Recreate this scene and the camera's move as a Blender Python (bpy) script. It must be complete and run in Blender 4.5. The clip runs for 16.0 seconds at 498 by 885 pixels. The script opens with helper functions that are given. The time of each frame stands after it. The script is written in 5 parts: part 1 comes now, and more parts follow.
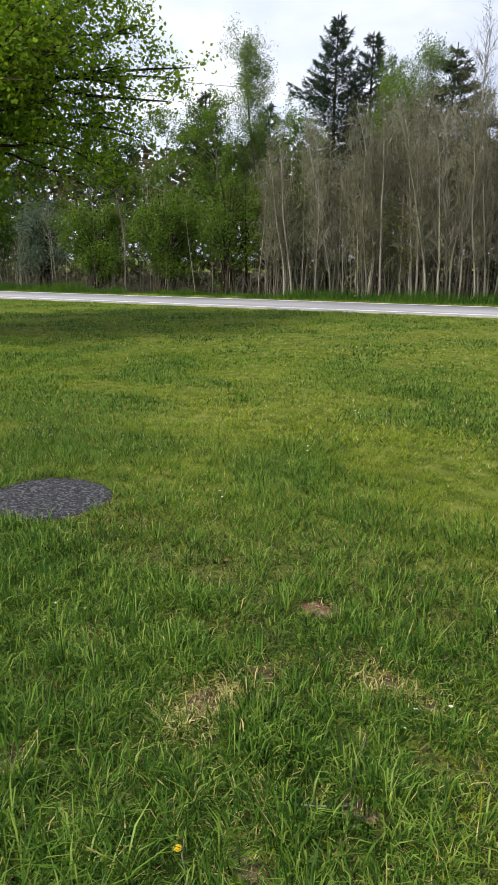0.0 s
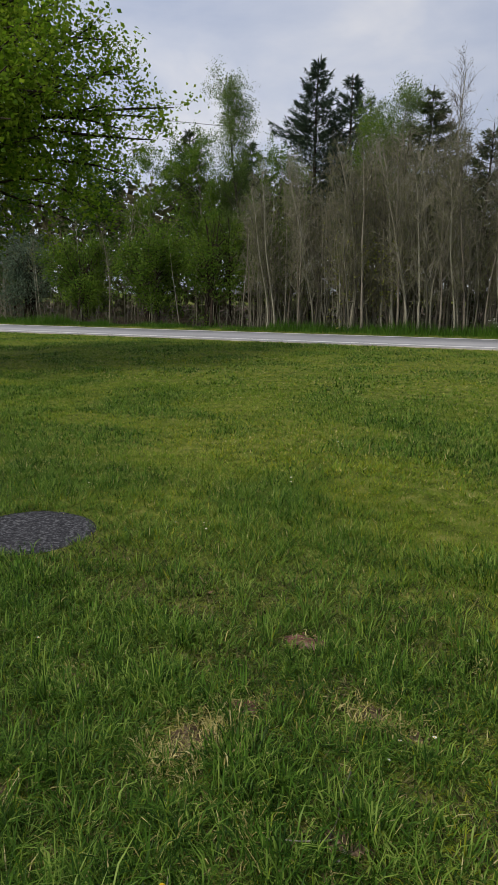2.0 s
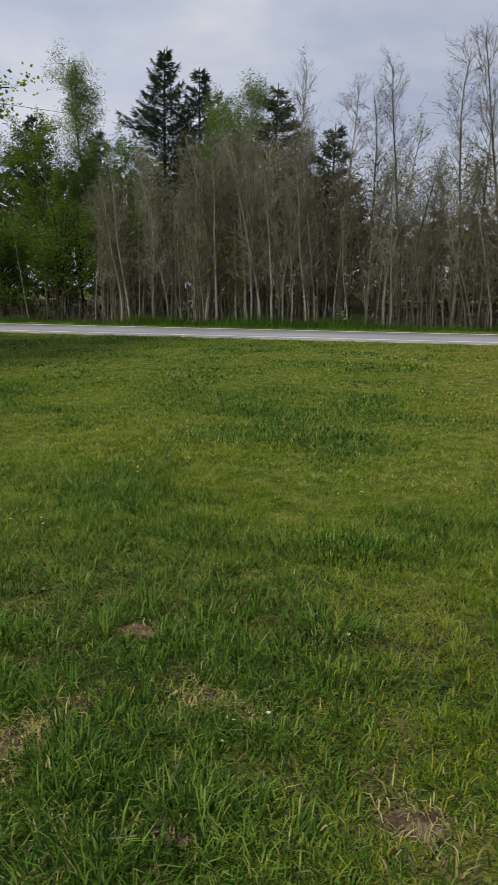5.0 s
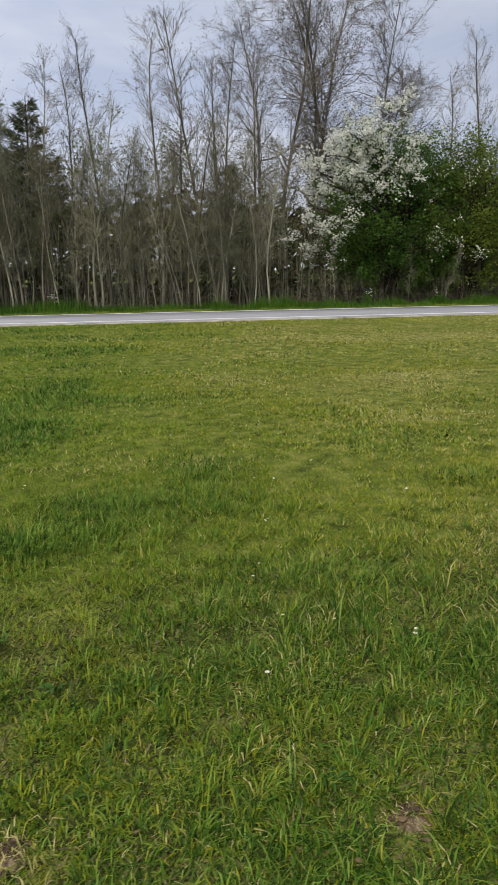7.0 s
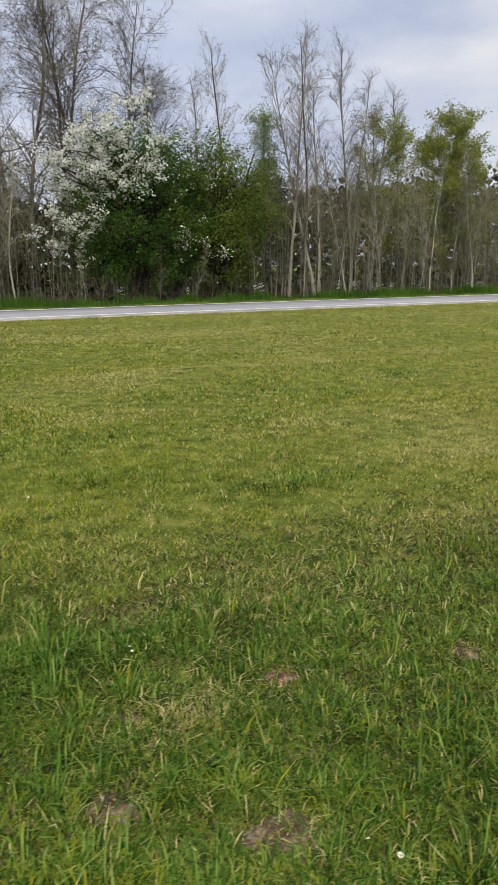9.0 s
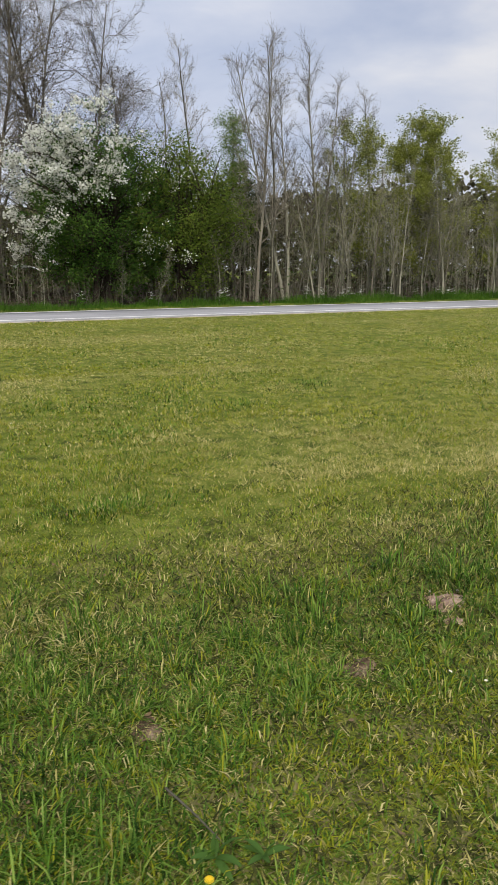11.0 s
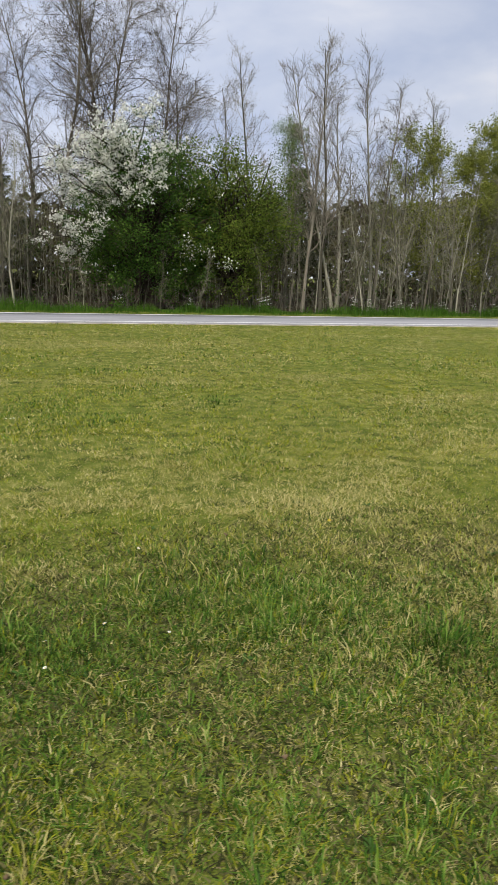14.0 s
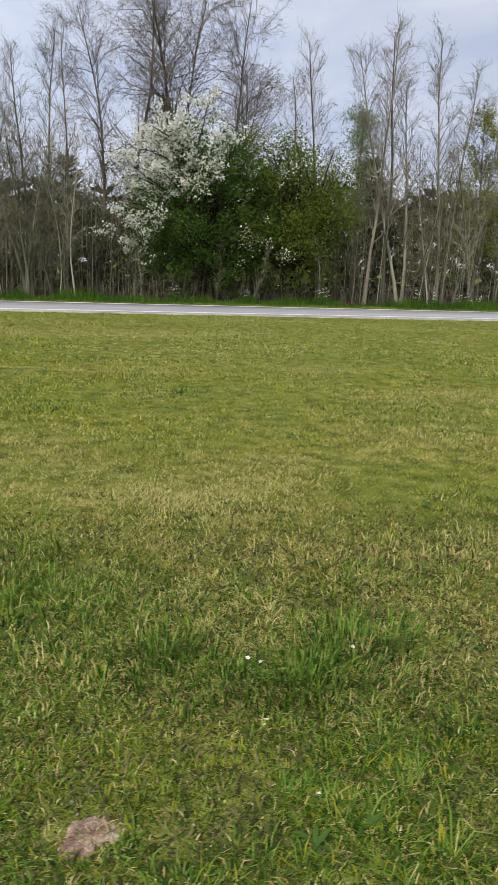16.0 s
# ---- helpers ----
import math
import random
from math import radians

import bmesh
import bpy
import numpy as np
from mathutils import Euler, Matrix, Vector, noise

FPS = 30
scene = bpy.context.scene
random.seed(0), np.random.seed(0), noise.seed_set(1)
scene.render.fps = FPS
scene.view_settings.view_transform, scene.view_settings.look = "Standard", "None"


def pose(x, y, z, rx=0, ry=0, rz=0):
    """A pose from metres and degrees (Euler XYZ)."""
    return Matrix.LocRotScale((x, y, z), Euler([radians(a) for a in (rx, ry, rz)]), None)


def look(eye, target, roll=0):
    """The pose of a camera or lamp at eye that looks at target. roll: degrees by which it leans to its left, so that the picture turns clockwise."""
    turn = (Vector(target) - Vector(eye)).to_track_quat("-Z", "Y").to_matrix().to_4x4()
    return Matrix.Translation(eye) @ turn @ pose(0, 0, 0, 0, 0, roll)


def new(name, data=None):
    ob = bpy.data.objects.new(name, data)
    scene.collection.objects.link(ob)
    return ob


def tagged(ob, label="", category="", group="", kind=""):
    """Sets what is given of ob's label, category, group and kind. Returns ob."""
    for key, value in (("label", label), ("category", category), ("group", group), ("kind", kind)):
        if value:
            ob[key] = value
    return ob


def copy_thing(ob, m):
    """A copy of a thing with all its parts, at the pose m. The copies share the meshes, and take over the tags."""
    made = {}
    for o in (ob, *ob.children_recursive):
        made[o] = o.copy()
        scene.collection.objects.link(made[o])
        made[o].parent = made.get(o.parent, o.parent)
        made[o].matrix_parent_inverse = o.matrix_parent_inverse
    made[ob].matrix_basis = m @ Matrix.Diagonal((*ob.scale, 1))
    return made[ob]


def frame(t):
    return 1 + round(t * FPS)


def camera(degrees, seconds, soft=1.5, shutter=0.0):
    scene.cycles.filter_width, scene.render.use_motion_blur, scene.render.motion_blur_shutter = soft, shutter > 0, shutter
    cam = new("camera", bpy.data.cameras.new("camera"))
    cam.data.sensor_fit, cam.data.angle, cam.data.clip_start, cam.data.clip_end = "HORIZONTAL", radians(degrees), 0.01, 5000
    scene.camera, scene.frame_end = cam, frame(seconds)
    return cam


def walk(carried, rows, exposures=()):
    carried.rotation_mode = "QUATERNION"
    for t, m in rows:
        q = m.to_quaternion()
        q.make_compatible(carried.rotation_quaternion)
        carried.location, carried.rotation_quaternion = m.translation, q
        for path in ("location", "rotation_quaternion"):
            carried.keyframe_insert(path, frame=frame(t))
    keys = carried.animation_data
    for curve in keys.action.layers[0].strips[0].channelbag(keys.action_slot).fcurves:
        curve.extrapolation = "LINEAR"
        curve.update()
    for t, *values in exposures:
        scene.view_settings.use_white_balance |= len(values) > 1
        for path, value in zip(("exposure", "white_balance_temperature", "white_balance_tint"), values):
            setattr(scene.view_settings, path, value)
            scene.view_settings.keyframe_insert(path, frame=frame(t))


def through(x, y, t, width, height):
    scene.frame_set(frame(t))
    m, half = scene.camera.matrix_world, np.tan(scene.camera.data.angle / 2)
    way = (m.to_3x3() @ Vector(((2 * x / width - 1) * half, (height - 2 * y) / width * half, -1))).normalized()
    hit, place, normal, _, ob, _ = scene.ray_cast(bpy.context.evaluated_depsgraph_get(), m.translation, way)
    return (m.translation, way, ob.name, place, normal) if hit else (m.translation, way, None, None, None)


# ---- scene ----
cam = camera(40.0, 16.0, soft=1.0, shutter=0.2)
PATH = [
    (0, (0.334, 0.339, 1.632), (-0.569, 2.048, 1.119), 0.2),
    (0.5, (0.355, 0.342, 1.637), (-0.521, 2.074, 1.153), 0.3),
    (1, (0.362, 0.337, 1.634), (-0.497, 2.083, 1.175), 0.3),
    (1.5, (0.352, 0.335, 1.641), (-0.516, 2.083, 1.203), 0.1),
    (2, (0.355, 0.312, 1.647), (-0.518, 2.061, 1.222), 0.2),
    (2.5, (0.377, 0.311, 1.644), (-0.489, 2.065, 1.228), -0.0),
    (3, (0.377, 0.311, 1.643), (-0.465, 2.077, 1.23), 0.1),
    (3.2, (0.379, 0.319, 1.638), (-0.451, 2.091, 1.226), 0.2),
    (5.3, (0.518, 0.458, 1.548), (0.135, 2.372, 1.109), 0.7),
    (5.5, (0.557, 0.454, 1.547), (0.266, 2.383, 1.106), 0.9),
    (6, (0.659, 0.488, 1.541), (0.592, 2.436, 1.091), 0.6),
    (6.5, (0.805, 0.562, 1.53), (0.928, 2.503, 1.061), 0.3),
    (7, (1.037, 0.698, 1.52), (1.272, 2.624, 1.032), -0.9),
    (7.5, (1.234, 0.728, 1.514), (1.58, 2.636, 1.026), -1.8),
    (8, (1.512, 0.659, 1.502), (2.021, 2.53, 1.012), -2.3),
    (8.5, (1.885, 0.567, 1.508), (2.57, 2.381, 1.016), -1.8),
    (9, (2.183, 0.547, 1.506), (2.998, 2.304, 1.007), -0.5),
    (9.5, (2.539, 0.567, 1.523), (3.445, 2.282, 1.034), 0.4),
    (9.7, (2.649, 0.507, 1.548), (3.579, 2.206, 1.049), -0.4),
    (11.8, (4.118, 0.359, 1.501), (4.653, 2.225, 1.021), 1.3),
    (12, (4.321, 0.278, 1.552), (4.707, 2.18, 1.067), 1.4),
    (12.5, (4.71, 0.239, 1.549), (5.161, 2.127, 1.066), 2.0),
    (13, (5.138, 0.261, 1.571), (5.659, 2.133, 1.098), 2.1),
    (13.5, (5.528, 0.164, 1.556), (6.096, 2.022, 1.085), 1.6),
    (14, (5.923, 0.018, 1.592), (6.521, 1.868, 1.12), 1.8),
    (14.5, (6.366, 0.014, 1.585), (6.941, 1.869, 1.109), 3.0),
    (15, (6.707, -0.017, 1.583), (7.141, 1.871, 1.088), 2.4),
    (15.5, (7.117, -0.14, 1.61), (7.455, 1.765, 1.106), 2.1),
    (16, (7.542, -0.124, 1.576), (7.883, 1.783, 1.077), 1.9),
]
walk(cam, [(t, look(eye, target, roll)) for t, eye, target, roll in PATH], [(0, 0.47), (0.6, 0.16), (1.4, -0.2), (3.0, -0.28), (5.4, -0.3), (6.4, -0.12), (7.0, 0.02), (9.0, 0.2), (12.0, 0.18), (14.0, 0.22), (16.0, 0.22)])

# ---- light and sky ----
SUN_ELEVATION, SUN_AZIMUTH = 48.0, 205.0  # azimuth clockwise from +y: behind the camera, to its left
sun = new("sun", bpy.data.lights.new("sun", "SUN"))
sun.data.energy, sun.data.angle, sun.data.color = 3.0, radians(14), (1.0, 0.93, 0.78)
_e, _a = radians(SUN_ELEVATION), radians(SUN_AZIMUTH)
sun.matrix_world = look((0, 0, 30), (-30 * math.sin(_a) * math.cos(_e), -30 * math.cos(_a) * math.cos(_e), 30 - 30 * math.sin(_e)))

world = bpy.data.worlds.new("overcast_sky")
scene.world = world
world.use_nodes = True
nt = world.node_tree
nt.nodes.clear()
w_out, w_bg = nt.nodes.new("ShaderNodeOutputWorld"), nt.nodes.new("ShaderNodeBackground")
w_sky = nt.nodes.new("ShaderNodeTexSky")
w_sky.sky_type, w_sky.sun_disc = "NISHITA", False
w_sky.sun_elevation, w_sky.sun_rotation = radians(SUN_ELEVATION), radians(SUN_AZIMUTH)
w_scale = nt.nodes.new("ShaderNodeVectorMath")
w_scale.operation = "SCALE"
w_scale.inputs["Scale"].default_value = 0.11
w_coord, w_map = nt.nodes.new("ShaderNodeTexCoord"), nt.nodes.new("ShaderNodeMapping")
w_map.inputs["Scale"].default_value = (1.0, 1.0, 2.6)
w_map.inputs["Location"].default_value = (0.35, 0.1, 0.3)
w_noise = nt.nodes.new("ShaderNodeTexNoise")
w_noise.inputs["Scale"].default_value, w_noise.inputs["Detail"].default_value = 3.2, 8.0
w_noise.inputs["Roughness"].default_value, w_noise.inputs["Distortion"].default_value = 0.52, 0.35
w_ramp = nt.nodes.new("ShaderNodeValToRGB")
for stop, (place, colour) in zip((w_ramp.color_ramp.elements[0], w_ramp.color_ramp.elements[1]), ((0.36, (0.50, 0.56, 0.72, 1)), (0.70, (0.86, 0.855, 0.89, 1)))):
    stop.position, stop.color = place, colour
w_mid = w_ramp.color_ramp.elements.new(0.52)
w_mid.color = (0.64, 0.68, 0.80, 1)
w_mix = nt.nodes.new("ShaderNodeMix")
w_mix.data_type = "RGBA"
w_mix.inputs["Factor"].default_value = 0.9
nt.links.new(w_coord.outputs["Generated"], w_map.inputs["Vector"])
nt.links.new(w_map.outputs["Vector"], w_noise.inputs["Vector"])
nt.links.new(w_noise.outputs["Fac"], w_ramp.inputs["Fac"])
nt.links.new(w_sky.outputs["Color"], w_scale.inputs[0])
nt.links.new(w_scale.outputs["Vector"], w_mix.inputs["A"])
nt.links.new(w_ramp.outputs["Color"], w_mix.inputs["B"])
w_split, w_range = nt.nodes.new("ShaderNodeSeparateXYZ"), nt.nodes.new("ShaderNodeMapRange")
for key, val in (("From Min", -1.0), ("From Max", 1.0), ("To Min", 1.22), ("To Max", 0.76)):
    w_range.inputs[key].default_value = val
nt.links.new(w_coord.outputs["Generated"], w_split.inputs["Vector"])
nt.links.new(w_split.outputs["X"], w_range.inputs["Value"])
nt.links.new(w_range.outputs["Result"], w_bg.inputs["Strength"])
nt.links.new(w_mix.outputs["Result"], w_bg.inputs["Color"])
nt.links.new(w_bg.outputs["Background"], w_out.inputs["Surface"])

# ---- materials ----


def material(name, colours, scale=4.0, fine=60.0, rough=0.8, bump=0.3, depth=0.02, stretch=(1, 1, 1), spots=0.5, vary=0.0):
    """Coarse noise picks among the colours, fine noise adds grain and relief; vary: spread by object."""
    m = bpy.data.materials.new(name)
    m.use_nodes = True
    t = m.node_tree
    b = t.nodes["Principled BSDF"]
    b.inputs["Roughness"].default_value = rough
    if rough > 0.89:
        b.inputs["Specular IOR Level"].default_value = 0.12
    c, mp = t.nodes.new("ShaderNodeTexCoord"), t.nodes.new("ShaderNodeMapping")
    mp.inputs["Scale"].default_value = stretch
    t.links.new(c.outputs["Object"], mp.inputs["Vector"])
    n1, n2 = t.nodes.new("ShaderNodeTexNoise"), t.nodes.new("ShaderNodeTexNoise")
    for n, s, d in ((n1, scale, 5.0), (n2, fine, 4.0)):
        n.inputs["Scale"].default_value, n.inputs["Detail"].default_value = s, d
        t.links.new(mp.outputs["Vector"], n.inputs["Vector"])
    add = t.nodes.new("ShaderNodeMath")
    add.operation = "MULTIPLY_ADD"
    add.inputs[1].default_value = spots
    t.links.new(n2.outputs["Fac"], add.inputs[0])
    shift = t.nodes.new("ShaderNodeMath")
    shift.operation = "SUBTRACT"
    shift.inputs[1].default_value = spots * 0.5
    t.links.new(n1.outputs["Fac"], add.inputs[2])
    t.links.new(add.outputs[0], shift.inputs[0])
    last = shift
    if vary:
        info = t.nodes.new("ShaderNodeObjectInfo")
        va = t.nodes.new("ShaderNodeMath")
        va.operation = "MULTIPLY_ADD"
        va.inputs[1].default_value = vary
        t.links.new(info.outputs["Random"], va.inputs[0])
        t.links.new(shift.outputs[0], va.inputs[2])
        last = t.nodes.new("ShaderNodeMath")
        last.operation = "SUBTRACT"
        last.inputs[1].default_value = vary * 0.5
        t.links.new(va.outputs[0], last.inputs[0])
    r = t.nodes.new("ShaderNodeValToRGB")
    for k, col in enumerate(colours):
        p = 0.3 + 0.4 * k / max(1, len(colours) - 1)
        e = r.color_ramp.elements[k] if k < 2 else r.color_ramp.elements.new(p)
        e.position, e.color = p, (*col, 1)
    t.links.new(last.outputs[0], r.inputs["Fac"])
    t.links.new(r.outputs["Color"], b.inputs["Base Color"])
    bp = t.nodes.new("ShaderNodeBump")
    bp.inputs["Strength"].default_value, bp.inputs["Distance"].default_value = bump, depth
    t.links.new(n2.outputs["Fac"], bp.inputs["Height"])
    t.links.new(bp.outputs["Normal"], b.inputs["Normal"])
    return m


def leaf_material(name, colours, patch=0.6, through=0.35, rough=0.55, patchy=0.5, islands=0.6, tuft=0.0, tufty=0.0):
    """Leaves and blades: each takes its own shade, drifting over the ground or crown; light comes partly through."""
    m = bpy.data.materials.new(name)
    m.use_nodes = True
    t = m.node_tree
    b, out = t.nodes["Principled BSDF"], t.nodes["Material Output"]
    b.inputs["Roughness"].default_value = rough
    b.inputs["Specular IOR Level"].default_value = 0.1
    c, n = t.nodes.new("ShaderNodeTexCoord"), t.nodes.new("ShaderNodeTexNoise")
    n.inputs["Scale"].default_value, n.inputs["Detail"].default_value = patch, 4.0
    t.links.new(c.outputs["Object"], n.inputs["Vector"])
    g = t.nodes.new("ShaderNodeNewGeometry")
    a = t.nodes.new("ShaderNodeMath")
    a.operation = "MULTIPLY_ADD"
    a.inputs[1].default_value, a.inputs[2].default_value = islands, 0.5 - islands * 0.5 - patchy * 0.5
    t.links.new(g.outputs["Random Per Island"], a.inputs[0])
    d = t.nodes.new("ShaderNodeMath")
    d.operation = "MULTIPLY_ADD"
    d.inputs[1].default_value = patchy
    t.links.new(n.outputs["Fac"], d.inputs[0])
    t.links.new(a.outputs[0], d.inputs[2])
    if tuft:
        n3, e3 = t.nodes.new("ShaderNodeTexNoise"), t.nodes.new("ShaderNodeMath")
        n3.inputs["Scale"].default_value, n3.inputs["Detail"].default_value = tuft, 2.0
        t.links.new(c.outputs["Object"], n3.inputs["Vector"])
        e3.operation = "MULTIPLY_ADD"
        e3.inputs[1].default_value = tufty
        t.links.new(n3.outputs["Fac"], e3.inputs[0])
        sub = t.nodes.new("ShaderNodeMath")
        sub.operation = "SUBTRACT"
        sub.inputs[1].default_value = tufty * 0.5
        t.links.new(d.outputs[0], e3.inputs[2])
        t.links.new(e3.outputs[0], sub.inputs[0])
        d = sub
    r = t.nodes.new("ShaderNodeValToRGB")
    for k, col in enumerate(colours):
        p = 0.15 + 0.7 * k / max(1, len(colours) - 1)
        e = r.color_ramp.elements[k] if k < 2 else r.color_ramp.elements.new(p)
        e.position, e.color = p, (*col, 1)
    t.links.new(d.outputs[0], r.inputs["Fac"])
    t.links.new(r.outputs["Color"], b.inputs["Base Color"])
    tr, mix = t.nodes.new("ShaderNodeBsdfTranslucent"), t.nodes.new("ShaderNodeMixShader")
    t.links.new(r.outputs["Color"], tr.inputs["Color"])
    mix.inputs[0].default_value = through
    t.links.new(b.outputs[0], mix.inputs[1])
    t.links.new(tr.outputs[0], mix.inputs[2])
    t.links.new(mix.outputs[0], out.inputs["Surface"])
    return m


M_SOIL = material("lawn_soil", [(0.052, 0.068, 0.012), (0.108, 0.138, 0.019), (0.16, 0.19, 0.029), (0.25, 0.245, 0.068)], 5, 80, 0.95, 0.9, 0.03, spots=0.7)
M_EARTH = material("bare_earth", [(0.055, 0.038, 0.022), (0.135, 0.095, 0.06), (0.30, 0.225, 0.155)], 11, 90, 0.95, 0.9, 0.02)
M_REDDISH = material("reddish_earth", [(0.075, 0.04, 0.03), (0.20, 0.10, 0.08), (0.36, 0.23, 0.2)], 14, 90, 0.95, 0.8, 0.02)
M_SAND = material("pale_sandy_earth", [(0.12, 0.075, 0.05), (0.28, 0.19, 0.145), (0.46, 0.35, 0.28)], 18, 110, 0.95, 0.9, 0.015)
M_LITTER = material("leaf_litter", [(0.02, 0.014, 0.009), (0.055, 0.038, 0.024), (0.10, 0.07, 0.045)], 0.8, 14, 0.95, 0.8, 0.08)
M_ASPHALT = material("worn_asphalt", [(0.21, 0.21, 0.225), (0.27, 0.27, 0.288), (0.33, 0.33, 0.345)], 0.6, 30, 0.75, 0.25, 0.01, (0.35, 1.6, 1))
M_LINE = material("road_paint", [(0.66, 0.66, 0.66), (0.78, 0.78, 0.77), (0.84, 0.84, 0.82)], 1.2, 40, 0.7, 0.2, 0.004)
M_GRAVEL = material("shoulder_gravel", [(0.16, 0.14, 0.11), (0.32, 0.29, 0.24), (0.48, 0.45, 0.4)], 1.4, 35, 0.95, 0.7, 0.02)
M_SLAB = material("tarred_concrete", [(0.016, 0.016, 0.019), (0.032, 0.032, 0.037), (0.06, 0.06, 0.067), (0.15, 0.15, 0.16)], 34, 95, 0.9, 1.0, 0.008, spots=1.0)
M_PALE = material("pale_bark", [(0.075, 0.07, 0.052), (0.165, 0.157, 0.118), (0.33, 0.315, 0.245)], 2.2, 26, 0.9, 0.5, 0.02, (1, 1, 0.35), vary=0.6)
M_BARK = material("grey_brown_bark", [(0.075, 0.065, 0.05), (0.165, 0.145, 0.115), (0.27, 0.245, 0.195)], 2.5, 24, 0.92, 0.6, 0.03, (1, 1, 0.3), vary=0.3)
M_DARKBARK = material("dark_bark", [(0.016, 0.012, 0.009), (0.04, 0.03, 0.022), (0.075, 0.06, 0.045)], 3, 24, 0.92, 0.7, 0.03, (1, 1, 0.4))
M_TWIG = material("bare_twigs", [(0.10, 0.094, 0.068), (0.195, 0.184, 0.140), (0.33, 0.312, 0.245)], 0.9, 12, 0.9, 0.2, 0.01, vary=0.4)
M_GRASS = leaf_material("lawn_blades", [(0.062, 0.125, 0.011), (0.130, 0.218, 0.019), (0.228, 0.312, 0.033), (0.38, 0.395, 0.085)], 0.4, 0.4, 0.5, 0.75, 0.4, 4.0, 0.4)
M_OLIVE = leaf_material("olive_blades", [(0.115, 0.14, 0.008), (0.215, 0.242, 0.014), (0.33, 0.342, 0.026), (0.48, 0.455, 0.08)], 0.5, 0.4, 0.55, 0.85, 0.4, 4.0, 0.4)
M_LUSH = leaf_material("lush_blades", [(0.020, 0.054, 0.006), (0.056, 0.128, 0.014), (0.105, 0.208, 0.023), (0.24, 0.34, 0.065)], 0.8, 0.34, 0.4, 0.5, 0.8, 6.0, 0.6)
M_STRAW = leaf_material("dry_blades", [(0.27, 0.24, 0.07), (0.46, 0.41, 0.15), (0.66, 0.58, 0.29)], 1.2, 0.3, 0.7)
M_VERGE = leaf_material("verge_blades", [(0.028, 0.075, 0.008), (0.06, 0.145, 0.014), (0.12, 0.225, 0.028)], 0.5, 0.4, 0.55, 0.9, 0.5)
M_WEED = leaf_material("weed_leaves", [(0.04, 0.09, 0.018), (0.075, 0.145, 0.028), (0.13, 0.21, 0.05)], 6, 0.25, 0.5)
M_OAK = leaf_material("oak_leaves", [(0.085, 0.175, 0.010), (0.165, 0.275, 0.016), (0.29, 0.38, 0.035)], 0.5, 0.62)
M_FRESH = leaf_material("fresh_leaves", [(0.05, 0.11, 0.014), (0.11, 0.20, 0.022), (0.21, 0.30, 0.04)], 0.5, 0.45)
M_BIRCH = leaf_material("birch_leaves", [(0.08, 0.15, 0.03), (0.15, 0.235, 0.055), (0.27, 0.34, 0.11)], 0.4, 0.45)
M_GREYGREEN = leaf_material("grey_green_leaves", [(0.06, 0.1, 0.06), (0.12, 0.17, 0.11), (0.2, 0.25, 0.18)], 0.5, 0.3)
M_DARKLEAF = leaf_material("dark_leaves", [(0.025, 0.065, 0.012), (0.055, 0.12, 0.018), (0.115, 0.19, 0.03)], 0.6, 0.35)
M_HAZEL = leaf_material("shrub_leaves", [(0.05, 0.095, 0.014), (0.115, 0.17, 0.024), (0.215, 0.262, 0.045)], 0.6, 0.42)
M_YELLOWGREEN = leaf_material("budding_leaves", [(0.14, 0.17, 0.03), (0.24, 0.27, 0.05), (0.36, 0.37, 0.1)], 0.5, 0.45)
M_BUDS = leaf_material("opening_buds", [(0.16, 0.145, 0.085), (0.19, 0.20, 0.08), (0.18, 0.245, 0.065)], 0.25, 0.4, patchy=0.9, islands=0.5)
M_CATKIN = leaf_material("catkins", [(0.07, 0.055, 0.045), (0.13, 0.105, 0.085), (0.2, 0.17, 0.13)], 0.5, 0.2)
M_FINE = leaf_material("fine_twigs", [(0.115, 0.108, 0.08), (0.21, 0.20, 0.152), (0.35, 0.335, 0.265)], 0.3, 0.15, 0.85, 0.7, 0.7)
# thatch whose dark tones stand in for the shade deep between the blades
M_SHADE_THATCH = leaf_material("gap_shade_thatch", [(0.028, 0.032, 0.009), (0.06, 0.066, 0.018), (0.16, 0.145, 0.06)], 2.0, 0.1, 0.8, 0.5, 0.9)
M_BLOSSOM = leaf_material("white_petals", [(0.6, 0.6, 0.52), (0.76, 0.76, 0.7), (0.85, 0.85, 0.8)], 1.0, 0.35)
M_NEEDLE = leaf_material("spruce_needles", [(0.018, 0.034, 0.02), (0.036, 0.062, 0.036), (0.07, 0.10, 0.06)], 0.5, 0.15)
M_NEEDLE2 = leaf_material("fir_needles", [(0.03, 0.045, 0.018), (0.065, 0.085, 0.036), (0.11, 0.12, 0.06)], 0.5, 0.15)
M_FARWOOD = leaf_material("far_wood", [(0.04, 0.038, 0.02), (0.08, 0.074, 0.038), (0.13, 0.118, 0.06)], 0.25, 0.2)
M_PETAL = leaf_material("daisy_petals", [(0.75, 0.75, 0.72), (0.85, 0.85, 0.83)], 4, 0.2)
M_YOLK = leaf_material("flower_yellow", [(0.7, 0.45, 0.02), (0.8, 0.6, 0.04)], 4, 0.1)
M_DEAD = leaf_material("dead_leaf", [(0.10, 0.065, 0.035), (0.22, 0.155, 0.09), (0.42, 0.33, 0.22)], 7, 0.15, 0.8)
M_WIRE = material("weathered_cable", [(0.12, 0.12, 0.13), (0.2, 0.2, 0.21)], 2, 20, 0.6, 0.1)

# ---- mesh helpers ----


